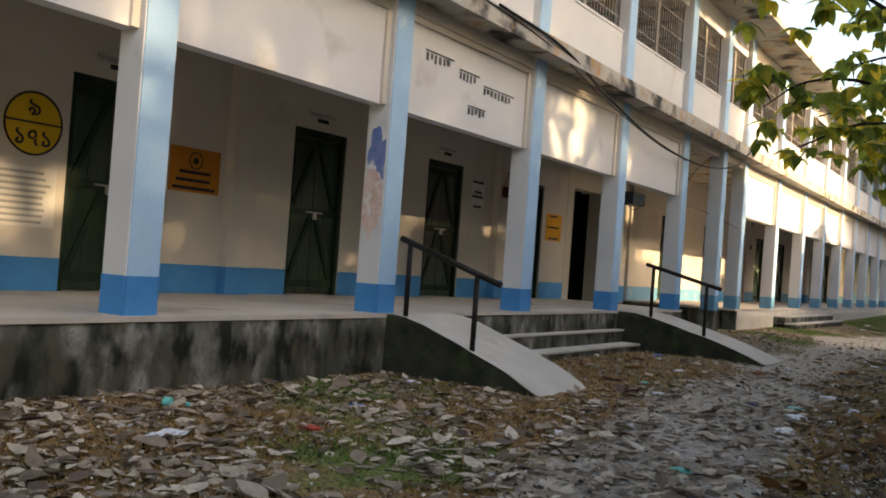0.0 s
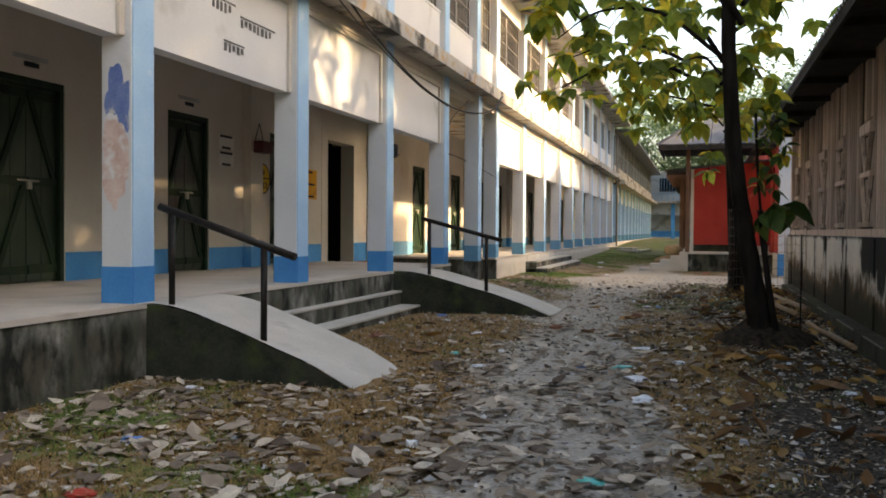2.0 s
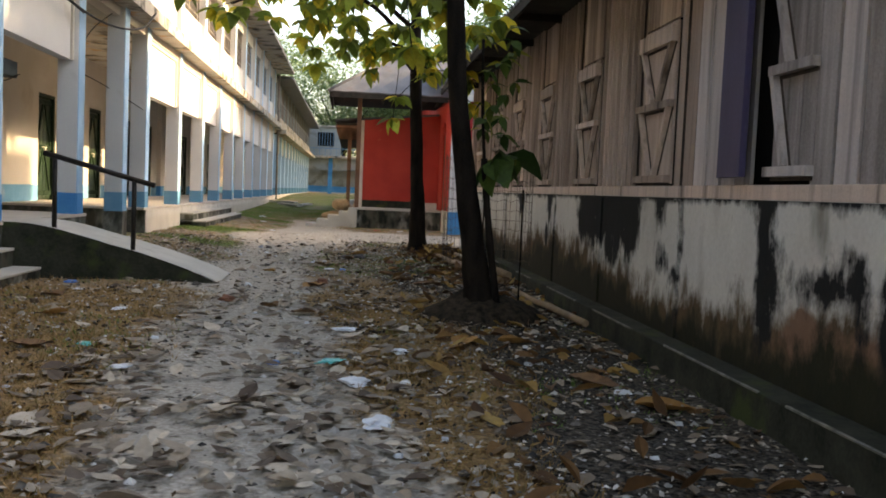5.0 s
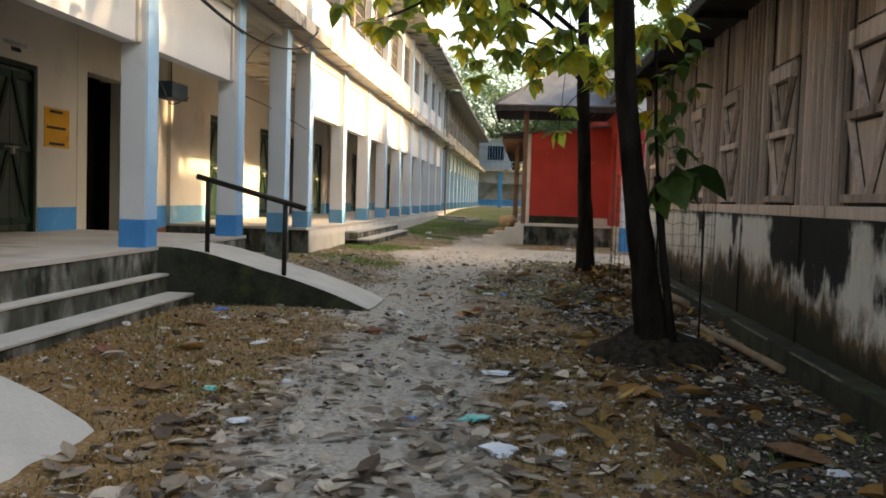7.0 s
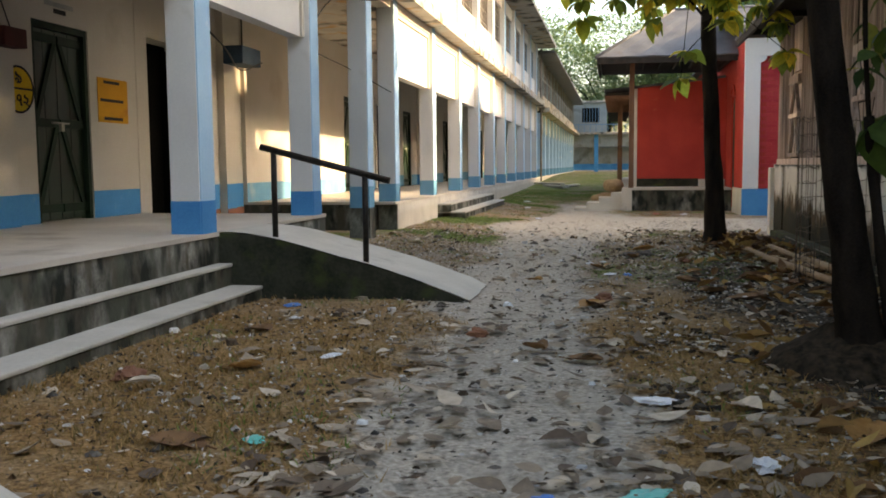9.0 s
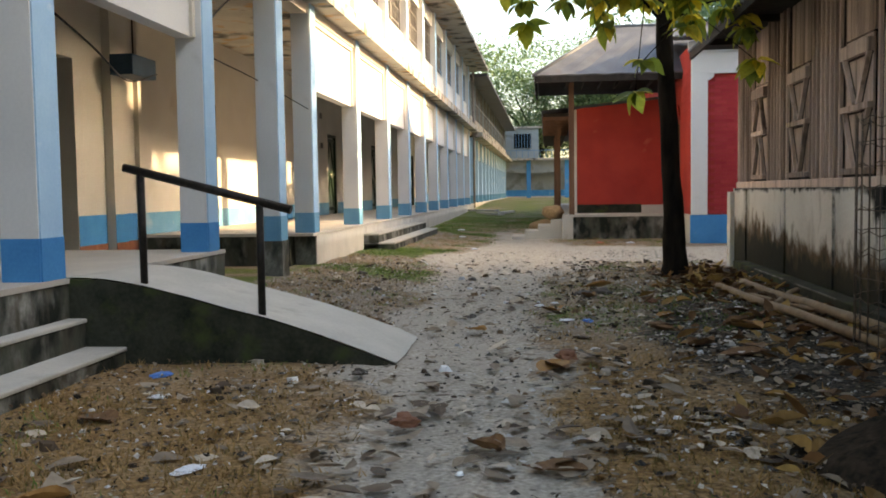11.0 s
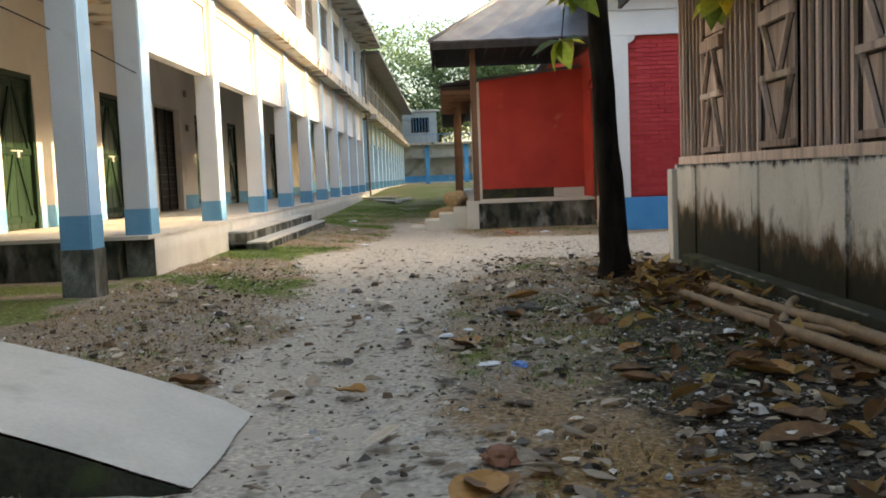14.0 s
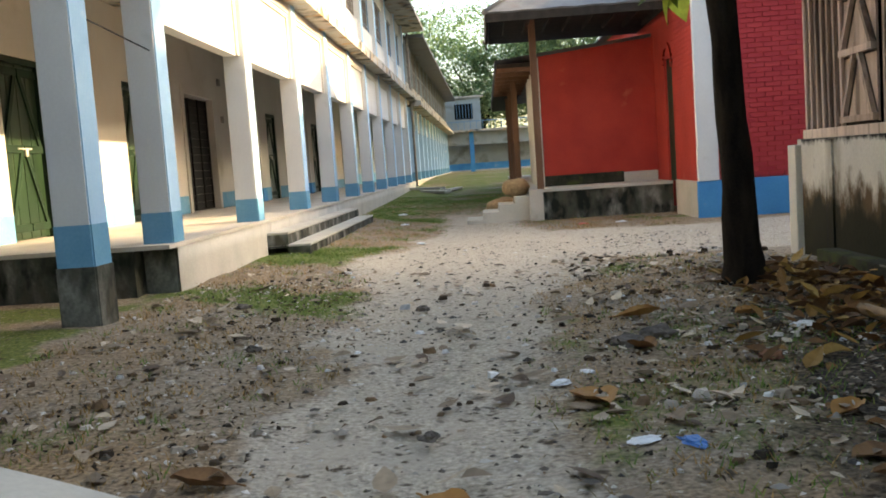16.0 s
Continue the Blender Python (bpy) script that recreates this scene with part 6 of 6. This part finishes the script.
for k, (x, y, s, m, what) in enumerate([(-2.72, 13.4, 0.16, M_CARD, "dark broken brick lump"), (-4.45, 11.9, 0.17, M_CARD, "dark broken brick lump"), (-2.7, 17.1, 0.09, M_STONE, "small dark stone"),
                                        (-1.9, 15.2, 0.16, M_CARD, "dark broken brick lump"), (-4.5, 9.1, 0.2, M_CARD, "dark broken brick lump"), (-1.65, 18.7, 0.22, M_STONE, "rough grey stone"),
                                        (-1.45, 18.9, 0.2, M_STONE, "rough grey stone"), (-2.95, 20.4, 0.12, M_STONE, "small dark stone"),
                                        (-1.0, 18.2, 0.13, M_CARD, "dark broken brick lump"),
                                        (-3.2, 14.6, 0.11, M_STONE, "small dark stone"), (-4.4, 20.6, 0.12, M_STONE, "small dark stone"), (-3.9, 19.0, 0.1, M_STONE, "small dark stone")]):
    crumple("stone", (x, y), (s, s * 0.8), m, what + " on the path", "stone", k + 20.1, 0.7, "stones in the yard")

bottle = thing("plastic_bottle", (-4.72, 5.62, ground_z(-4.7, 5.6) + 0.035), "clear crushed plastic bottle with an aqua label", "bottle")
bottle.rotation_euler = (0, 0, 0.5)
part("body", tube([(0, 0, 0), (0.02, 0, 0), (0.08, 0, 0.005), (0.16, 0, -0.005), (0.20, 0, 0)], [0.02, 0.034, 0.032, 0.034, 0.014], 12, 0.3), M_POLY, bottle)
part("label", tube([(0.05, 0, 0.002), (0.10, 0, 0.003)], [0.0365, 0.036], 12), M_AQUA, bottle, "aqua label")
part("cap", rods(((0.20, 0, 0), (0.225, 0, 0), 0.015), n=10), M_AQUA, bottle)


def big_leaf(at, yaw, size, m, curl):
    """A large dried leaf, its edges rolled up and its tip lifted."""
    t = thing("dry_leaf", (at[0], at[1], ground_z(*at) + 0.012), "large curled brown dead leaf on the ground", "leaf", "large dead leaves")
    t.rotation_euler = (0, 0, yaw)
    bm = bmesh.new()
    n = 9
    rows = []
    for k in range(n):
        u = k / (n - 1)
        w = size * 0.33 * (math.sin(math.pi * (0.04 + 0.93 * u ** 0.85)) + 0.03)
        row = []
        for j in range(5):
            s = (j - 2) / 2
            ang = s * curl * (0.6 + 0.7 * u)
            row.append(bm.verts.new((size * (u - 0.5), w * math.sin(ang) / max(0.3, curl), w * (1 - math.cos(ang)) / max(0.3, curl) + size * 0.18 * curl * max(0, u - 0.6)
                                     + 0.012 * noise.noise(Vector((u * 6, s * 3, yaw))))))
        rows.append(row)
    for a, b in zip(rows, rows[1:]):
        for j in range(4):
            bm.faces.new((a[j], b[j], b[j + 1], a[j + 1])).smooth = True
    part("blade", bm, m, t)
    part("stalk", rods(((-size * 0.5, 0, 0.004), (-size * 0.66, 0.01, 0.0), 0.004), n=5), m, t)


M_DEAD = mat("dead_leaf_brown", (0.10, 0.05, 0.025), (0.22, 0.12, 0.055), 14.0, 0.7, 0.3)
M_DEADORANGE = mat("dead_leaf_orange", (0.24, 0.11, 0.03), (0.36, 0.19, 0.06), 14.0, 0.7, 0.3)
rl = random.Random(77)
for x, y, s in ((-1.98, 17.6, 0.36), (-0.47, 16.4, 0.36), (-1.09, 16.65, 0.26), (-0.95, 15.7, 0.3), (-0.72, 15.3, 0.36), (-1.6, 18.6, 0.3), (-2.0, 14.85, 0.34), (-1.95, 14.9, 0.34), (-0.75, 11.4, 0.34), (-0.35, 11.5, 0.3), (-0.5, 16.6, 0.3), (-0.25, 17.0, 0.32), (-0.1, 16.2, 0.34), (-0.6, 15.6, 0.3), (-1.1, 16.4, 0.24), (-0.3, 19.0, 0.3),
                (-2.3, 13.0, 0.28), (-2.0, 12.7, 0.26), (-3.5, 16.7, 0.26), (-0.1, 10.2, 0.36), (0.15, 9.6, 0.36), (-3.9, 12.2, 0.22), (-4.3, 13.4, 0.3), (-3.6, 10.8, 0.3), (-0.15, 19.8, 0.28), (0.1, 20.3, 0.3),
                (-0.75, 19.4, 0.28), (0.2, 19.2, 0.26), (-1.45, 19.6, 0.3), (-1.0, 17.2, 0.22), (-2.6, 16.4, 0.22), (0.05, 14.6, 0.3), (-0.2, 14.1, 0.26)):
    big_leaf((x, y), rl.uniform(0, 6.3), s, M_DEADORANGE if rl.random() < 0.45 else M_DEAD, rl.uniform(0.5, 1.5))

for a, b, r in (((-0.22, 19.0, 0.10), (0.14, 15.2, 0.12), 0.036), ((0.08, 19.2, 0.10), (0.30, 15.6, 0.14), 0.04), ((-0.02, 17.4, 0.16), (0.40, 18.3, 0.20), 0.03), ((-0.05, 18.2, 0.1), (0.36, 16.2, 0.13), 0.022), ((0.20, 14.6, 0.08), (0.36, 12.2, 0.09), 0.03)):
    pole = thing("bamboo_pole", a, "old dry bamboo pole lying by the wall", "pole", "poles by the wall")
    d = Vector(b) - Vector(a)
    n = 7
    part("cane", tube([d * (k / n) + Vector((0.012 * math.sin(k * 2.1), 0, 0.006 * math.cos(k * 1.3))) for k in range(n + 1)], [r * (1.0 if k % 2 else 1.08) for k in range(n + 1)], 9), M_BAMBOO, pole)
    pole.location.z = ground_z(a[0], a[1]) + r + 0.01

# boards and rubble left by the far steps
for k, (x, y, yaw, l) in enumerate([(-4.2, 44.5, 20, 3.0), (-3.6, 45.5, -8, 2.6), (-4.6, 46.2, 35, 2.2)]):
    pl = thing("loose_board", (x, y, ground_z(x, y) + 0.06 + 0.02 * k), "grey loose board dumped on the grass", "board", "dumped boards")
    pl.rotation_euler = (0, 0, radians(yaw))
    part("board", boxes((-0.12, 0.12, -l / 2, l / 2, -0.05, 0.03), bevel=0.006), M_CONC, pl)

# painted brickwork of the hall's front
brick_me = mesh_of("brick", boxes((0, 0.235, -0.012, 0.02, 0, 0.066), bevel=0.006), M_REDBRICK)
for r_ in range(37):
    for k in range(9):
        x = HALLX + 0.33 + k * 0.247 + (0.12 if r_ % 2 else 0.0)
        z = 0.52 + r_ * 0.076
        if z + 0.07 < 3.31:
            part("brick", brick_me, None, hall).location = (x, HY + 0.042, z)
side_me = bmesh.new()
for r_ in range(40):
    for k in range(11):
        y0 = HY + 0.08 + k * 0.247 + (0.12 if r_ % 2 else 0.0)
        z = 0.52 + r_ * 0.076
        if y0 + 0.235 < 29.74 and z < 3.45:
            box(side_me, HALLX + 0.008, HALLX + 0.03, y0, y0 + 0.235, z, z + 0.066)
tagged(part("side_bricks", side_me, M_RED, hall, "orange-red painted brickwork"), kind="stuff")

# wire guard bent round the back of the leaning tree
guard = thing("wire_guard", (-0.40, 12.85, 0.0), "rusty wire mesh tree guard on thin stakes", "fence")
M_RUSTWIRE = mat("rusty_wire", (0.06, 0.048, 0.04), (0.13, 0.10, 0.08), 20.0, 0.8, 0.1)
arc = [Vector((0.39 * math.cos(a), 0.42 * math.sin(a), 0)) for a in [radians(-12 + 222 * k / 22) for k in range(23)]]
for k, p in enumerate(arc):
    part("wire", rods((p + Vector((0, 0, 0.38)), p + Vector((0, 0, 1.32)), 0.0022), n=4), M_RUSTWIRE, guard)
for j in range(11):
    z = 0.40 + 0.09 * j
    part("wire", tube([p + Vector((0, 0, z + 0.012 * math.sin(3 * k + j))) for k, p in enumerate(arc)], [0.0022] * len(arc), 4), M_RUSTWIRE, guard)
for p, h in ((Vector((0.37, 0.30, 0)), 1.05), (Vector((0.03, 0.45, 0)), 0.95)):
    part("stake", rods((p - Vector((0, 0, 0.15)), p + Vector((0, 0, h)), 0.008), n=6), M_BARK, guard)
